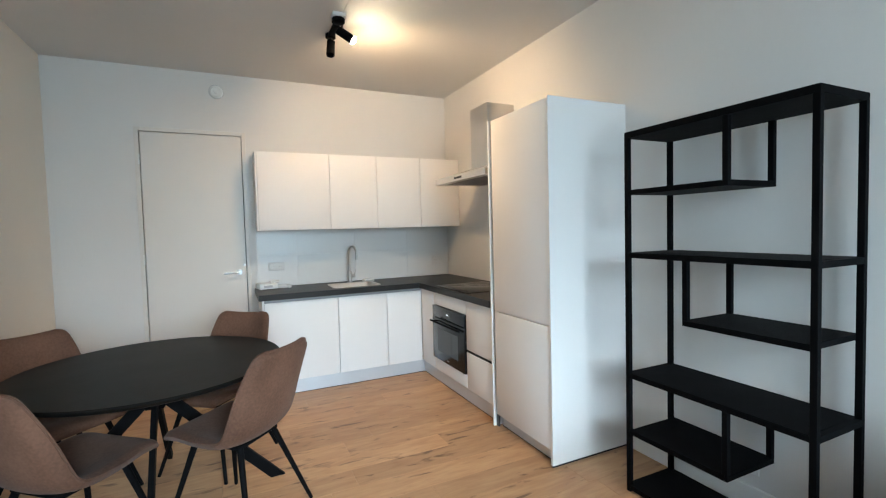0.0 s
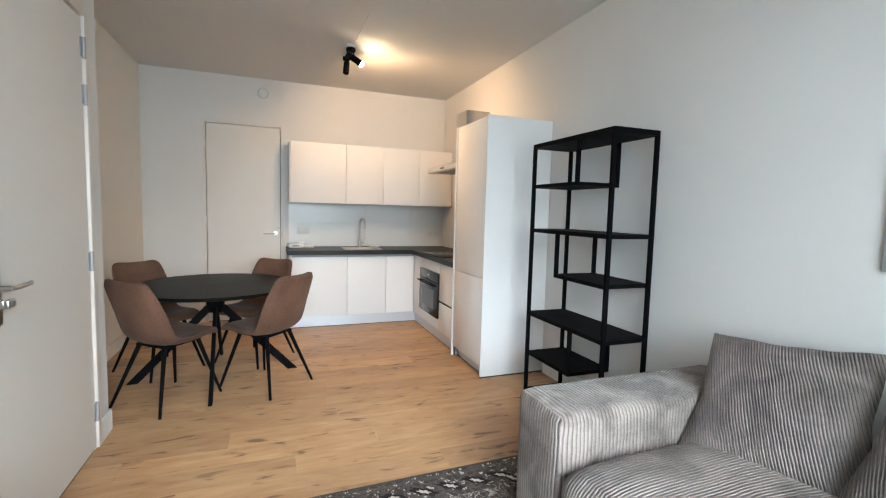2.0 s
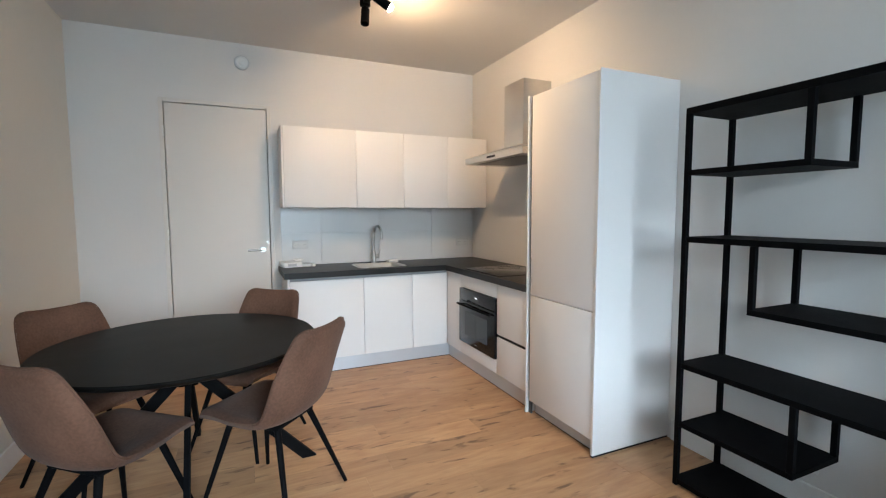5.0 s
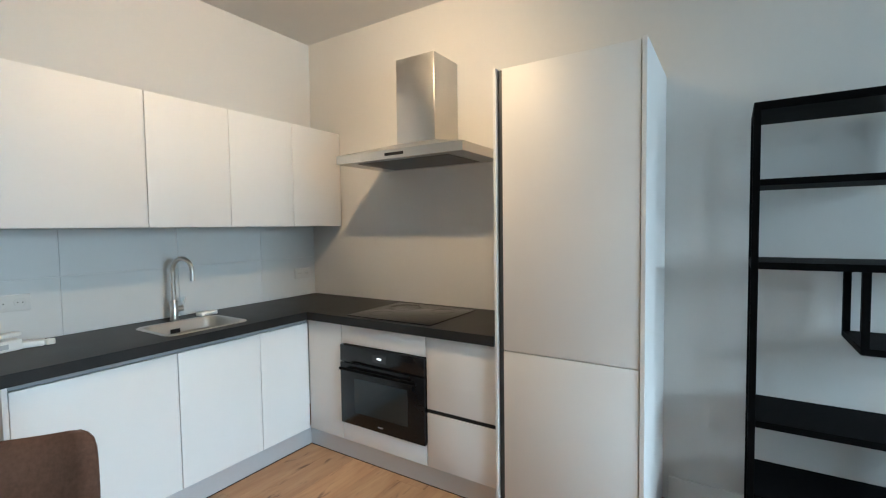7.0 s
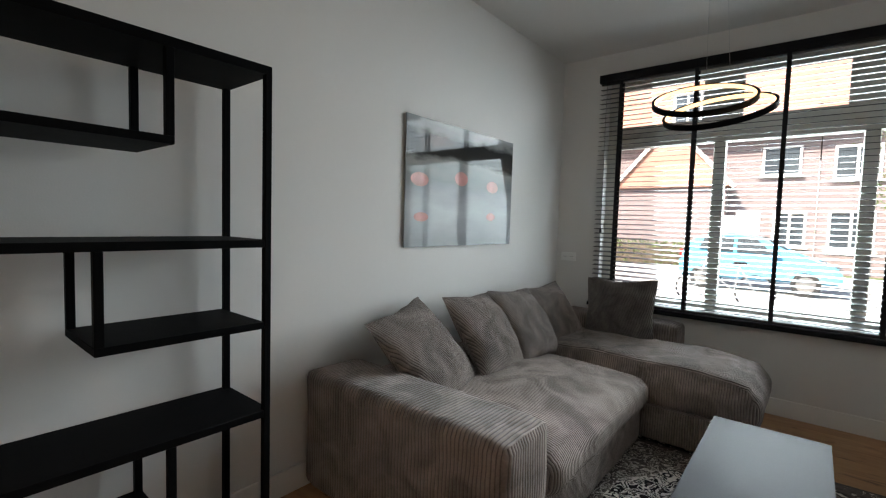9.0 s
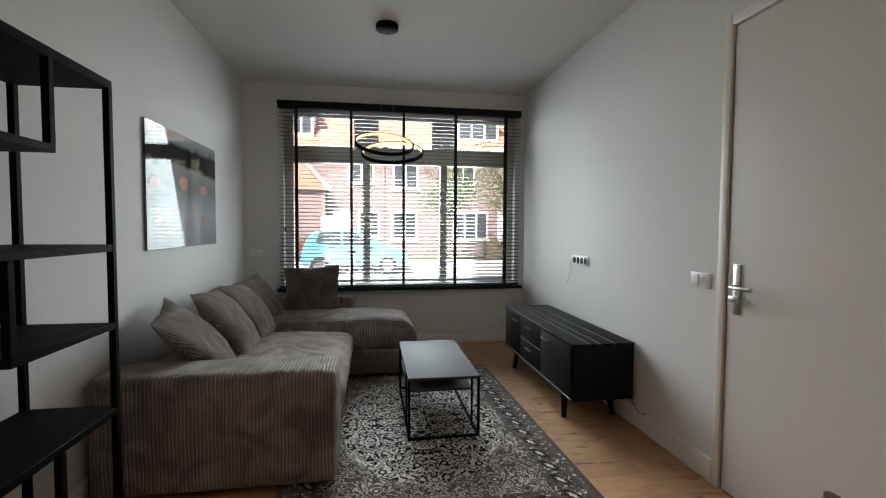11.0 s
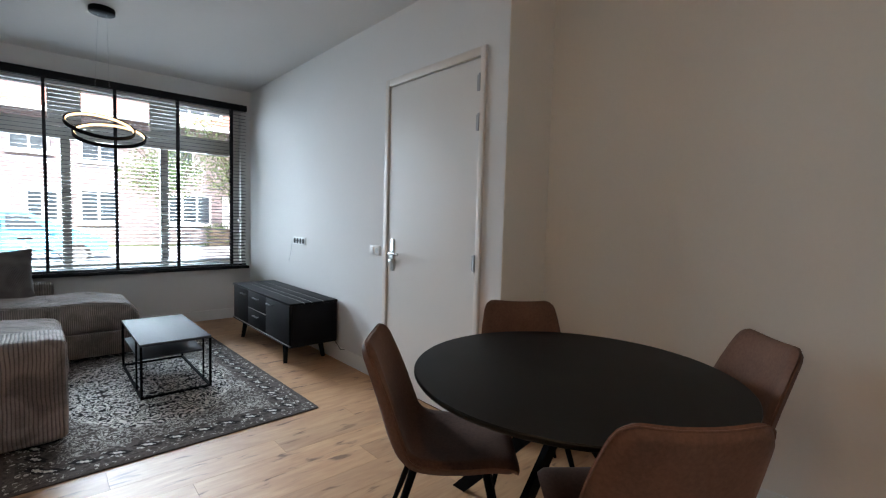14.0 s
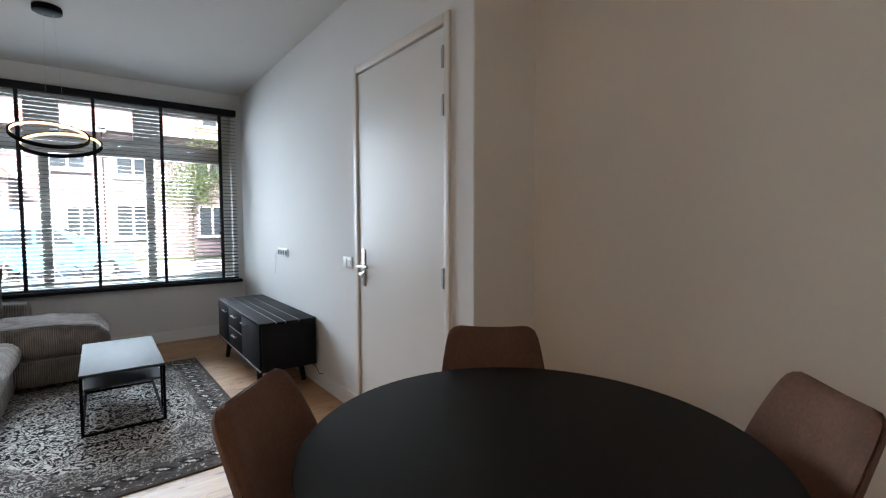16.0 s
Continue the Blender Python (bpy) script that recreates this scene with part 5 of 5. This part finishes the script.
def tv_front(name, y0, y1, z0, z1, handle):
    f_ = part(name, bx(VX - 0.018, VX, y0 + 0.002, y1 - 0.002, z0 + 0.002, z1 - 0.002, bevel=0.002), BLACKWOOD, tv)
    hy_, hz_ = handle
    q = bmesh.new()
    box(q, VX + 0.016, VX + 0.026, hy_ - 0.065, hy_ + 0.065, hz_ - 0.006, hz_ + 0.006, bevel=0.002)
    for s_ in (-1, 1):
        box(q, VX, VX + 0.018, hy_ + s_ * 0.055 - 0.005, hy_ + s_ * 0.055 + 0.005, hz_ - 0.005, hz_ + 0.005)
    part("handle", q, HANDLE, f_, "dark steel bar handle")


tv_front("cabinet_door", -VY + 0.018, -0.30, V0 + 0.018, V1 - 0.024, (-0.42, V1 - 0.075))
tv_front("cabinet_door", 0.20, VY - 0.018, V0 + 0.018, V1 - 0.024, (0.32, V1 - 0.075))
tv_front("drawer", -0.30, 0.20, (V0 + V1) / 2 + 0.002, V1 - 0.024, (-0.05, V1 - 0.075))
tv_front("drawer", -0.30, 0.20, V0 + 0.018, (V0 + V1) / 2 - 0.002, (-0.05, (V0 + V1) / 2 - 0.06))
part("front_edge", bx(VX - 0.018, VX + 0.004, -VY, VY, V0, V0 + 0.012, bevel=0.001, seg=1), BLACKWOOD, tv)
part("edge_strip", bx(VX - 0.004, VX + 0.0045, -VY, VY, V0 + 0.0125, V0 + 0.017), GLINT_WEAR, tv, "worn pale lower edge", smooth=0)
part("drawer_line", bx(VX - 0.012, VX + 0.0008, -0.298, 0.198, (V0 + V1) / 2 - 0.0035, (V0 + V1) / 2 + 0.0035), GLINT_WEAR, tv, "pale line between the drawers", smooth=0)
part("loose_lead", tube(bmesh.new(), [(-0.20, VY + 0.01, 0.20), (-0.21, VY + 0.05, 0.17), (-0.215, VY + 0.10, 0.13), (-0.225, VY + 0.16, 0.14)], 0.003, seg=6), BLACKP, tv, "thin black lead")
for sy in (-1, 1):
    for sx in (-1, 1):
        part("leg", rod(bmesh.new(), (sx * 0.19, sy * 0.585, 0.0), (sx * 0.17, sy * 0.54, V0 + 0.002), 0.019, 0.027, seg=14), BLACKWOOD, tv, "tapered black wooden leg")

# things on the hall wall
SK = socket_block("wall_socket", pose(XL + 0.001, -5.70, 1.097, 0, 0, 90), 4, "row of four black sockets in the wall with a loose cable", well=BLACKP)
g = tube(bmesh.new(), [(-0.14, -0.012, 0.0), (-0.155, -0.03, -0.03), (-0.17, -0.02, -0.09), (-0.22, -0.012, -0.17), (-0.27, -0.006, -0.24)], 0.0022, seg=6)
part("loose_cable", g, GREYP, SK, "thin grey loose cable")
sw = thing("light_switch", label="white light switch beside the hall door", category="switch")
sw.matrix_basis = pose(XL + 0.001, -4.215, 1.097, 0, 0, 90)
part("plate", bx(-0.075, 0.075, -0.009, 0, -0.0405, 0.0405, bevel=0.003), WHITEP, sw)
part("rocker", bx(-0.066, -0.005, -0.0135, -0.0092, -0.031, 0.031, bevel=0.003), WHITEP, sw)
part("socket_insert", lathe(bmesh.new(), [(0.022, 0.0), (0.022, 0.001), (0.018, 0.001), (0.018, -0.002), (0.002, -0.002)], seg=24), GREYP, sw)
sw.children[-1].matrix_basis = pose(0.036, -0.0096, 0, 90, 0, 0)

# print on the long wall
pc = thing("wall_picture", (0, -5.66, 1.643), "glossy acrylic print of grey water with pink shapes", "picture")
PW, PH = 0.632, 0.415
part("backing", bx(-0.010, -0.001, -PW + 0.03, PW - 0.03, -PH + 0.03, PH - 0.03), GREYP, pc)
pr = part("print", bx(-0.018, -0.010, -PW, PW, -PH, PH, bevel=0.001, seg=1), PRINT, pc, "glossy printed acrylic sheet")
for y, z, ry_, rz_ in ((0.50, 0.02, 0.085, 0.045), (0.06, 0.06, 0.075, 0.05), (-0.34, 0.03, 0.08, 0.045), (0.48, -0.22, 0.07, 0.03), (-0.33, -0.2, 0.06, 0.03)):
    g = bmesh.new()
    g.faces.new([g.verts.new((-0.0188, y + ry_ * math.cos(k * math.tau / 24), z + rz_ * math.sin(k * math.tau / 24))) for k in range(24)])
    part("pink_shape", g, PINK, pc, "plain pink printed shape", smooth=0)

# pendant lamp
pl = thing("ring_pendant", (-1.53, -5.60, H), "black pendant of two tilted rings glowing on the inside", "pendant lamp")
part("canopy", lathe(bmesh.new(), [(0.085, 0), (0.088, -0.006), (0.088, -0.040), (0.083, -0.044)], seg=48), BLACKM, pl, "round black ceiling canopy")


def ring(cx, cy, cz, r, tilt, turn_):
    m_ = pose(cx, cy, cz, tilt, 0, turn_)
    out = part("ring", band(r, r - 0.012, 0.013, m_), BLACKM, pl, "black metal ring")
    part("light_strip", band(r - 0.0125, r - 0.015, 0.0105, m_), RINGGLOW, out, "warm glowing inner strip")
    return m_


def band(r1, r0, h_, m_):
    g = bmesh.new()
    seg = 72
    loops = []
    for r, z in ((r1, -h_), (r1, h_), (r0, h_), (r0, -h_)):
        loops.append([m_ @ Vector((r * math.cos(k * math.tau / seg), r * math.sin(k * math.tau / seg), z)) for k in range(seg)])
    vs = [[g.verts.new(p) for p in lp] for lp in loops]
    for i in range(4):
        a, b2 = vs[i], vs[(i + 1) % 4]
        for k in range(seg):
            g.faces.new((a[k], a[(k + 1) % seg], b2[(k + 1) % seg], b2[k]))
    return g


m1 = ring(0.020, -0.04, -0.920, 0.238, -30, 8)
m2 = ring(-0.045, -0.05, -0.985, 0.250, -28, -6)
for mm, r in ((m1, 0.235), (m2, 0.247)):
    e = mm @ Vector((0, -r, 0.017))
    part("wire", rod(bmesh.new(), e, (e.x * 0.5, -0.02, -0.044), 0.0008, seg=5), GREYP, pl)


# ---- the street ----
GZ = -0.15
g = bmesh.new()
box(g, -400, 400, -400, -7.56, GZ - 0.3, GZ)
setting("ground", g, PAVE, "grey paving reaching to the horizon")
setting("road", bx(-120, 120, -18.9, -11.2, GZ, GZ + 0.004), ROAD, "brown clinker street")
for y in (-11.2, -18.9):
    setting("kerb", bx(-120, 120, y - 0.06, y + 0.06, GZ, GZ + 0.10, bevel=0.01, seg=1), PAVE, "grey concrete kerb")
setting("far_pavement", bx(-120, 120, -22.0, -18.96, GZ, GZ + 0.09), PAVE, "pale paved footway")
setting("near_pavement", bx(-120, 120, -11.14, -7.62, GZ, GZ + 0.09), PAVE, "pale paved footway")
setting("garden", bx(-120, 120, -24.2, -22.0, GZ, GZ + 0.08), GRASS, "narrow front gardens")


def house_window(h_, x0, x1, z0, z1, y, panes=2):
    f_ = bmesh.new()
    for a, b2, c_, d_ in ((x0, x1, z0, z0 + 0.08), (x0, x1, z1 - 0.08, z1), (x0, x0 + 0.08, z0 + 0.08, z1 - 0.08), (x1 - 0.08, x1, z0 + 0.08, z1 - 0.08)):
        box(f_, a, b2, y - 0.02, y + 0.06, c_, d_)
    for k in range(1, panes):
        c_ = x0 + (x1 - x0) * k / panes
        box(f_, c_ - 0.04, c_ + 0.04, y - 0.02, y + 0.06, z0 + 0.08, z1 - 0.08)
    w_ = part("window", f_, WHITEWOOD, h_, "white painted window frame", smooth=0)
    part("pane", bx(x0 + 0.05, x1 - 0.05, y + 0.005, y + 0.015, z0 + 0.05, z1 - 0.05), DARKPANE, w_, smooth=0)
    part("sill", bx(x0 - 0.08, x1 + 0.08, y, y + 0.12, z0 - 0.07, z0 - 0.005), WHITEWOOD, w_, smooth=0)


def row_of_tiles(g_, x0, x1, ya, za, yb, zb, n_):
    """Stepped courses of roof tiles from the eave to the ridge."""
    for k in range(n_):
        t0, t1 = k / n_, (k + 1) / n_ + 0.01
        y0, z0, y1, z1 = ya + (yb - ya) * t0, za + (zb - za) * t0, ya + (yb - ya) * t1, za + (zb - za) * t1
        vs = [g_.verts.new(p) for p in ((x0, y0, z0 + 0.05), (x1, y0, z0 + 0.05), (x1, y1, z1), (x0, y1, z1), (x0, y0, z0), (x1, y0, z0))]
        g_.faces.new(vs[:4])
        g_.faces.new((vs[0], vs[4], vs[5], vs[1]))
    return g_


def house(x0, x1, eave, ridge, depth, label, windows, door=None, gable=None, dormer=None):
    h_ = thing("brick_house", ((x0 + x1) / 2, -24.3, GZ), label, "house", "houses across the street")
    c = (x0 + x1) / 2
    a, b2 = x0 - c, x1 - c
    part("wall", bx(a, b2, -depth, 0, 0, eave), BRICK, h_, "brown brick wall")
    r_ = row_of_tiles(bmesh.new(), a - 0.15, b2 + 0.15, 0.45, eave - 0.1, -depth / 2, ridge, 22)
    row_of_tiles(r_, a - 0.15, b2 + 0.15, -depth - 0.45, eave - 0.1, -depth / 2, ridge, 22)
    rf = part("roof", r_, ROOFTILE, h_, "orange-red tiled roof", smooth=0)
    part("gutter", bx(a - 0.15, b2 + 0.15, 0.40, 0.55, eave - 0.22, eave - 0.05), WHITEWOOD, h_, "white painted gutter board")
    part("chimney", bx(0.6, 1.2, -depth / 2 - 0.3, -depth / 2 + 0.3, ridge - 0.6, ridge + 0.9), BRICK, rf)
    for wx0, wx1, wz0, wz1, n_ in windows:
        house_window(h_, wx0 - c, wx1 - c, wz0 - GZ, wz1 - GZ, 0.0, n_)
    if door:
        part("front_door", bx(door[0] - c, door[1] - c, -0.02, 0.05, 0.1, 2.35), WHITEWOOD, h_, "white front door")
    if dormer:
        dx0, dx1, dz0, dz1 = dormer[0] - c, dormer[1] - c, dormer[2] - GZ, dormer[3] - GZ
        dm = part("dormer", bx(dx0, dx1, -2.6, -0.1, dz0 - 0.5, dz1), WHITEWOOD, h_, "white painted flat dormer", smooth=0)
        part("dormer_roof", bx(dx0 - 0.2, dx1 + 0.2, -2.7, 0.1, dz1, dz1 + 0.14), WHITEWOOD, dm, smooth=0)
        for k in range(3):
            a_ = dx0 + 0.08 + (dx1 - dx0 - 0.16) * k / 3
            part("pane", bx(a_ + 0.05, a_ + (dx1 - dx0 - 0.16) / 3 - 0.05, -0.1, -0.08, dz0 + 0.15, dz1 - 0.15), DARKPANE, dm, smooth=0)
    if gable:
        gx0, gx1, gz0, gz1 = (gable[0] - c, gable[1] - c, gable[2] - GZ, gable[3] - GZ)
        gm = (gx0 + gx1) / 2
        w_ = bmesh.new()
        tri = [(gx0, gz0), (gx1, gz0), (gm, gz1)]
        fr, bk_ = [[w_.verts.new((x, y, z)) for x, z in tri] for y in (0.9, -depth / 2)]
        w_.faces.new(fr)
        for k in range(3):
            w_.faces.new((fr[k], fr[(k + 1) % 3], bk_[(k + 1) % 3], bk_[k]))
        part("gable", w_, ROOFTILE, h_, "tiled gable over the bay", smooth=0)
        part("bay", bx(gx0 + 0.2, gx1 - 0.2, 0, 0.7, 0, gz0), BRICK, h_)
        v_ = bmesh.new()
        rod(v_, (gx0 - 0.1, 0.95, gz0 - 0.05), (gm, 0.95, gz1 + 0.05), 0.07, square=True)
        rod(v_, (gx1 + 0.1, 0.95, gz0 - 0.05), (gm, 0.95, gz1 + 0.05), 0.07, square=True)
        part("verge_board", v_, WHITEWOOD, h_, "white verge boards", smooth=0)
    return h_


house(-2.0, 6.4, 5.4, 9.6, 9, "brown brick terraced house with a tiled gable", [(-1.5, -0.3, 3.5, 4.6, 2), (-1.75, -0.75, 0.85, 2.15, 2)], door=(-0.35, 0.45), gable=(0.55, 5.0, 3.1, 5.6), dormer=(1.35, 3.0, 5.75, 7.15))
house(-11.6, -2.04, 5.5, 9.7, 9, "brown brick terraced house with white windows", [(-3.65, -2.4, 3.3, 4.5, 2), (-6.5, -5.3, 3.3, 4.5, 2), (-10.4, -8.6, 3.5, 4.9, 3), (-3.6, -2.35, 0.8, 2.2, 2), (-7.2, -5.4, 0.8, 2.2, 3), (-10.8, -9.2, 0.7, 2.2, 3)], door=(-8.6, -7.7), dormer=(-7.75, -5.6, 5.75, 6.95))
house(-20.6, -11.64, 5.5, 9.7, 9, "brown brick terraced house at the street's far end", [(-14.2, -12.4, 3.5, 4.9, 3), (-19.4, -17.6, 3.5, 4.9, 3), (-14.6, -12.3, 0.7, 2.4, 3), (-19.8, -17.2, 0.7, 2.4, 3)], door=(-16.4, -15.4))
house(6.44, 15.4, 5.5, 9.7, 9, "brown brick terraced house with a red roof", [(7.2, 9.0, 3.5, 4.9, 3), (12.4, 14.2, 3.5, 4.9, 3), (7.0, 9.2, 0.7, 2.4, 3), (12.2, 14.6, 0.7, 2.4, 3)], door=(10.2, 11.2))
house(15.44, 24.4, 5.6, 9.8, 9, "brown brick house at the end of the row", [(16.2, 18.0, 3.5, 4.9, 3), (21.4, 23.2, 3.5, 4.9, 3), (16.0, 18.2, 0.7, 2.4, 3), (21.2, 23.6, 0.7, 2.4, 3)], door=(19.2, 20.2))

# own facade's neighbours close the near side of the street
for x0, x1, lab in ((0.25, 14, "brick house next door"), (-18, -3.95, "brick house on the other side")):
    single("near_house", bx(x0, x1, -7.55, 2, GZ, 7.0), BRICK, lab, "house")


def leaves(n_, place, size):
    g_ = bmesh.new()
    for _ in range(n_):
        p = place()
        q = Euler((random.uniform(0, 6.3), random.uniform(0, 6.3), random.uniform(0, 6.3))).to_matrix()
        s_ = size * random.uniform(0.6, 1.3)
        g_.faces.new([g_.verts.new(p + q @ Vector(v) * s_) for v in ((-0.5, 0, 0), (0, -0.28, 0.06), (0.5, 0, 0), (0, 0.28, 0.06))])
    return g_


def hedge(x0, x1, y, h_):
    t = thing("garden_hedge", ((x0 + x1) / 2, y, GZ + 0.08), "low green garden hedge before the brick houses", "hedge")
    w_ = (x1 - x0) / 2
    part("branches", bx(-w_ + 0.1, w_ - 0.1, -0.18, 0.18, 0, h_ - 0.12, bevel=0.08), BARK, t)
    part("leaves", leaves(2600, lambda: Vector((random.uniform(-w_, w_), random.uniform(-0.3, 0.3), random.uniform(0.02, h_ + 0.08 * math.sin(random.uniform(0, 9))))), 0.11), LEAF, t, smooth=0)


hedge(1.2, 6.0, -22.5, 0.95)
hedge(-13.5, -6.5, -22.5, 0.9)


def tree(x, y, h_, spread, n_leaf, label):
    t = thing("street_tree", (x, y, GZ + 0.08), label, "tree")
    tr_ = bmesh.new()
    tube(tr_, [(0, 0, 0), (0.03, 0.02, h_ * 0.2), (-0.03, 0.04, h_ * 0.42)], 0.10, seg=10)
    tips = []
    for k in range(26):
        a = random.uniform(0, math.tau)
        z0 = h_ * random.uniform(0.28, 0.5)
        r = spread * random.uniform(0.5, 1.0)
        top_ = Vector((math.cos(a) * r, math.sin(a) * r, h_ * random.uniform(0.5, 1.0)))
        mid_ = Vector((math.cos(a) * r * 0.4, math.sin(a) * r * 0.4, (z0 + top_.z) / 2 + 0.1))
        tube(tr_, [(0, 0, z0), mid_, top_], 0.022, seg=5)
        tips += [mid_, top_, (mid_ + top_) / 2]
    part("trunk", tr_, BARK, t)
    part("crown", leaves(n_leaf, lambda: random.choice(tips) + Vector((random.gauss(0, 0.28), random.gauss(0, 0.28), random.gauss(0, 0.25))), 0.10), LEAF, t, "sparse small leaves", smooth=0)


tree(-4.6, -20.6, 4.9, 1.6, 4200, "small sparse street tree before the brick houses")
tree(-7.4, -21.2, 4.8, 1.9, 4600, "bare-looking young street tree on the footway")


def car():
    """A small three-door hatchback, nose towards -x."""
    c_ = thing("parked_car", (-0.86, -17.55, GZ + 0.004), "light blue small hatchback parked across the street", "car")
    prof = [(-1.70, 0.32), (-1.72, 0.52), (-1.66, 0.70), (-1.40, 0.80), (-0.85, 0.93), (-0.45, 1.20), (-0.05, 1.42), (0.35, 1.48), (0.95, 1.45), (1.35, 1.36), (1.58, 1.02), (1.68, 0.90), (1.71, 0.55), (1.68, 0.30)]
    g_ = bmesh.new()
    vs = []
    for side in (-1, 1):
        ring_ = []
        for x, z in prof:
            tuck = 0.0 if z < 0.9 else (z - 0.9) * 0.32
            ring_.append(g_.verts.new((x, side * (0.81 - tuck), z)))
        vs.append(ring_)
    n_ = len(prof)
    for k in range(n_):
        g_.faces.new((vs[0][k], vs[0][(k + 1) % n_], vs[1][(k + 1) % n_], vs[1][k]))
    g_.faces.new(vs[0])
    g_.faces.new(vs[1][::-1])
    bmesh.ops.bevel(g_, geom=[e for e in g_.edges], offset=0.05, segments=2, affect="EDGES")
    body = part("body", g_, CARPAINT, c_, "light blue painted body")
    for s_ in (-1, 1):
        for name_, quad in (("side_window", [(-0.42, 0.97), (0.38, 0.99), (0.38, 1.38), (-0.02, 1.35)]), ("rear_side_window", [(0.46, 0.99), (1.25, 1.04), (1.12, 1.36), (0.46, 1.39)])):
            w_ = bmesh.new()
            fr = [w_.verts.new((x, s_ * (0.815 - (z - 0.9) * 0.32), z)) for x, z in quad]
            bk_ = [w_.verts.new((x, s_ * (0.80 - (z - 0.9) * 0.32), z)) for x, z in quad]
            w_.faces.new(fr)
            for k in range(4):
                w_.faces.new((fr[k], fr[(k + 1) % 4], bk_[(k + 1) % 4], bk_[k]))
            part(name_, w_, CARGLASS, c_, smooth=0)
        for x in (-1.05, 1.12):
            wh = part("wheel", rod(bmesh.new(), (x, s_ * 0.66, 0.29), (x, s_ * 0.825, 0.29), 0.29, seg=32), TYRE, c_)
            part("rim", rod(bmesh.new(), (x, s_ * 0.80, 0.29), (x, s_ * 0.833, 0.29), 0.19, seg=20), STEEL, wh, "silver wheel rim")
        part("headlight", bx(-1.70, -1.50, s_ * 0.66 - 0.1, s_ * 0.66 + 0.1, 0.62, 0.74, bevel=0.03), GLASS, c_)
        part("tail_light", bx(1.62, 1.70, s_ * 0.72 - 0.06, s_ * 0.72 + 0.06, 0.75, 1.0, bevel=0.02), mat("red_lens", (0.45, 0.03, 0.02), 0.2), c_)
        part("mirror", bx(-0.52, -0.38, s_ * 0.90 - 0.08, s_ * 0.90 + 0.06, 0.93, 1.06, bevel=0.03), CARPAINT, c_)
    w_ = bmesh.new()
    w_.faces.new([w_.verts.new(p) for p in ((-0.84, -0.70, 0.955), (-0.84, 0.70, 0.955), (-0.10, 0.58, 1.425), (-0.10, -0.58, 1.425))])
    part("windscreen", w_, CARGLASS, c_, smooth=0)


car()
# a bicycle before the car
bc = thing("bicycle", (-0.65, -13.6, GZ + 0.004), "bicycle parked on its stand in the street", "bicycle", turn=8)
for x in (-0.52, 0.52):
    g = bmesh.new()
    tube(g, [(x + 0.33 * math.cos(k * math.tau / 28), 0, 0.34 + 0.33 * math.sin(k * math.tau / 28)) for k in range(29)], 0.016, seg=6)
    wh = part("wheel", g, TYRE, bc)
    g = bmesh.new()
    for k in range(10):
        a = k * math.tau / 10
        rod(g, (x, 0, 0.34), (x + 0.32 * math.cos(a), 0, 0.34 + 0.32 * math.sin(a)), 0.002, seg=4)
    part("spokes", g, CHROME, wh)
g = bmesh.new()
for a, b_ in (((-0.52, 0, 0.34), (-0.18, 0, 0.32)), ((-0.18, 0, 0.32), (-0.25, 0, 0.86)), ((-0.18, 0, 0.32), (0.34, 0, 0.76)), ((-0.25, 0, 0.8), (0.34, 0, 0.82)), ((0.52, 0, 0.34), (0.32, 0, 0.95)), ((-0.52, 0, 0.34), (-0.25, 0, 0.8))):
    rod(g, a, b_, 0.016, seg=8)
part("frame", g, GREYP, bc)
part("saddle", bx(-0.37, -0.13, -0.07, 0.07, 0.87, 0.92, bevel=0.02), BLACKP, bc)
part("handlebar", tube(bmesh.new(), [(0.15, -0.28, 1.02), (0.28, -0.2, 1.03), (0.33, 0, 1.0), (0.28, 0.2, 1.03), (0.15, 0.28, 1.02)], 0.012, seg=8), CHROME, bc)

# a white board in the front garden behind the car
nb = thing("garden_board", (0.40, -21.6, GZ + 0.08), "white board on two posts in a front garden", "board")
part("board", bx(-0.34, 0.34, -0.02, 0.02, 1.12, 1.92, bevel=0.008), CLOTH, nb)
for x in (-0.28, 0.28):
    part("post", bx(x - 0.035, x + 0.035, -0.09, -0.021, 0.0, 1.85, bevel=0.006), WHITEWOOD, nb)

# ---- floor planks, last ----
PW_, GAP = 0.192, 0.0007
meshes = {}


def plank_mesh(length, width):
    key = (round(length, 2), round(width, 3))
    if key not in meshes:
        g_ = bx(-length / 2, length / 2, -width / 2, width / 2, -0.012, 0.0)
        top_ = [e for e in g_.edges if all(v.co.z > -0.001 for v in e.verts)]
        bmesh.ops.bevel(g_, geom=top_, offset=0.0006, segments=1, affect="EDGES")
        meshes[key] = mesh_of("plank", g_, OAK, 0)
    return meshes[key]


y = 0.0
row = 0
while y > -7.24:
    wy = min(PW_, y + 7.25)
    x_left = XD if y > YR - 0.02 else XL
    x = x_left - [0.0, 0.55, 0.95, 0.3, 0.75][row % 5] - 0.12 * (row % 3)
    while x < 0:
        a, b_ = max(x, x_left), min(x + 1.38, 0.0)
        if b_ - a > 0.03:
            p = new("plank", plank_mesh(b_ - a - GAP, wy - GAP))
            p.parent = subfloor
            p.matrix_basis = pose((a + b_) / 2, y - wy / 2, 0)
        x += 1.38
    y -= PW_
    row += 1
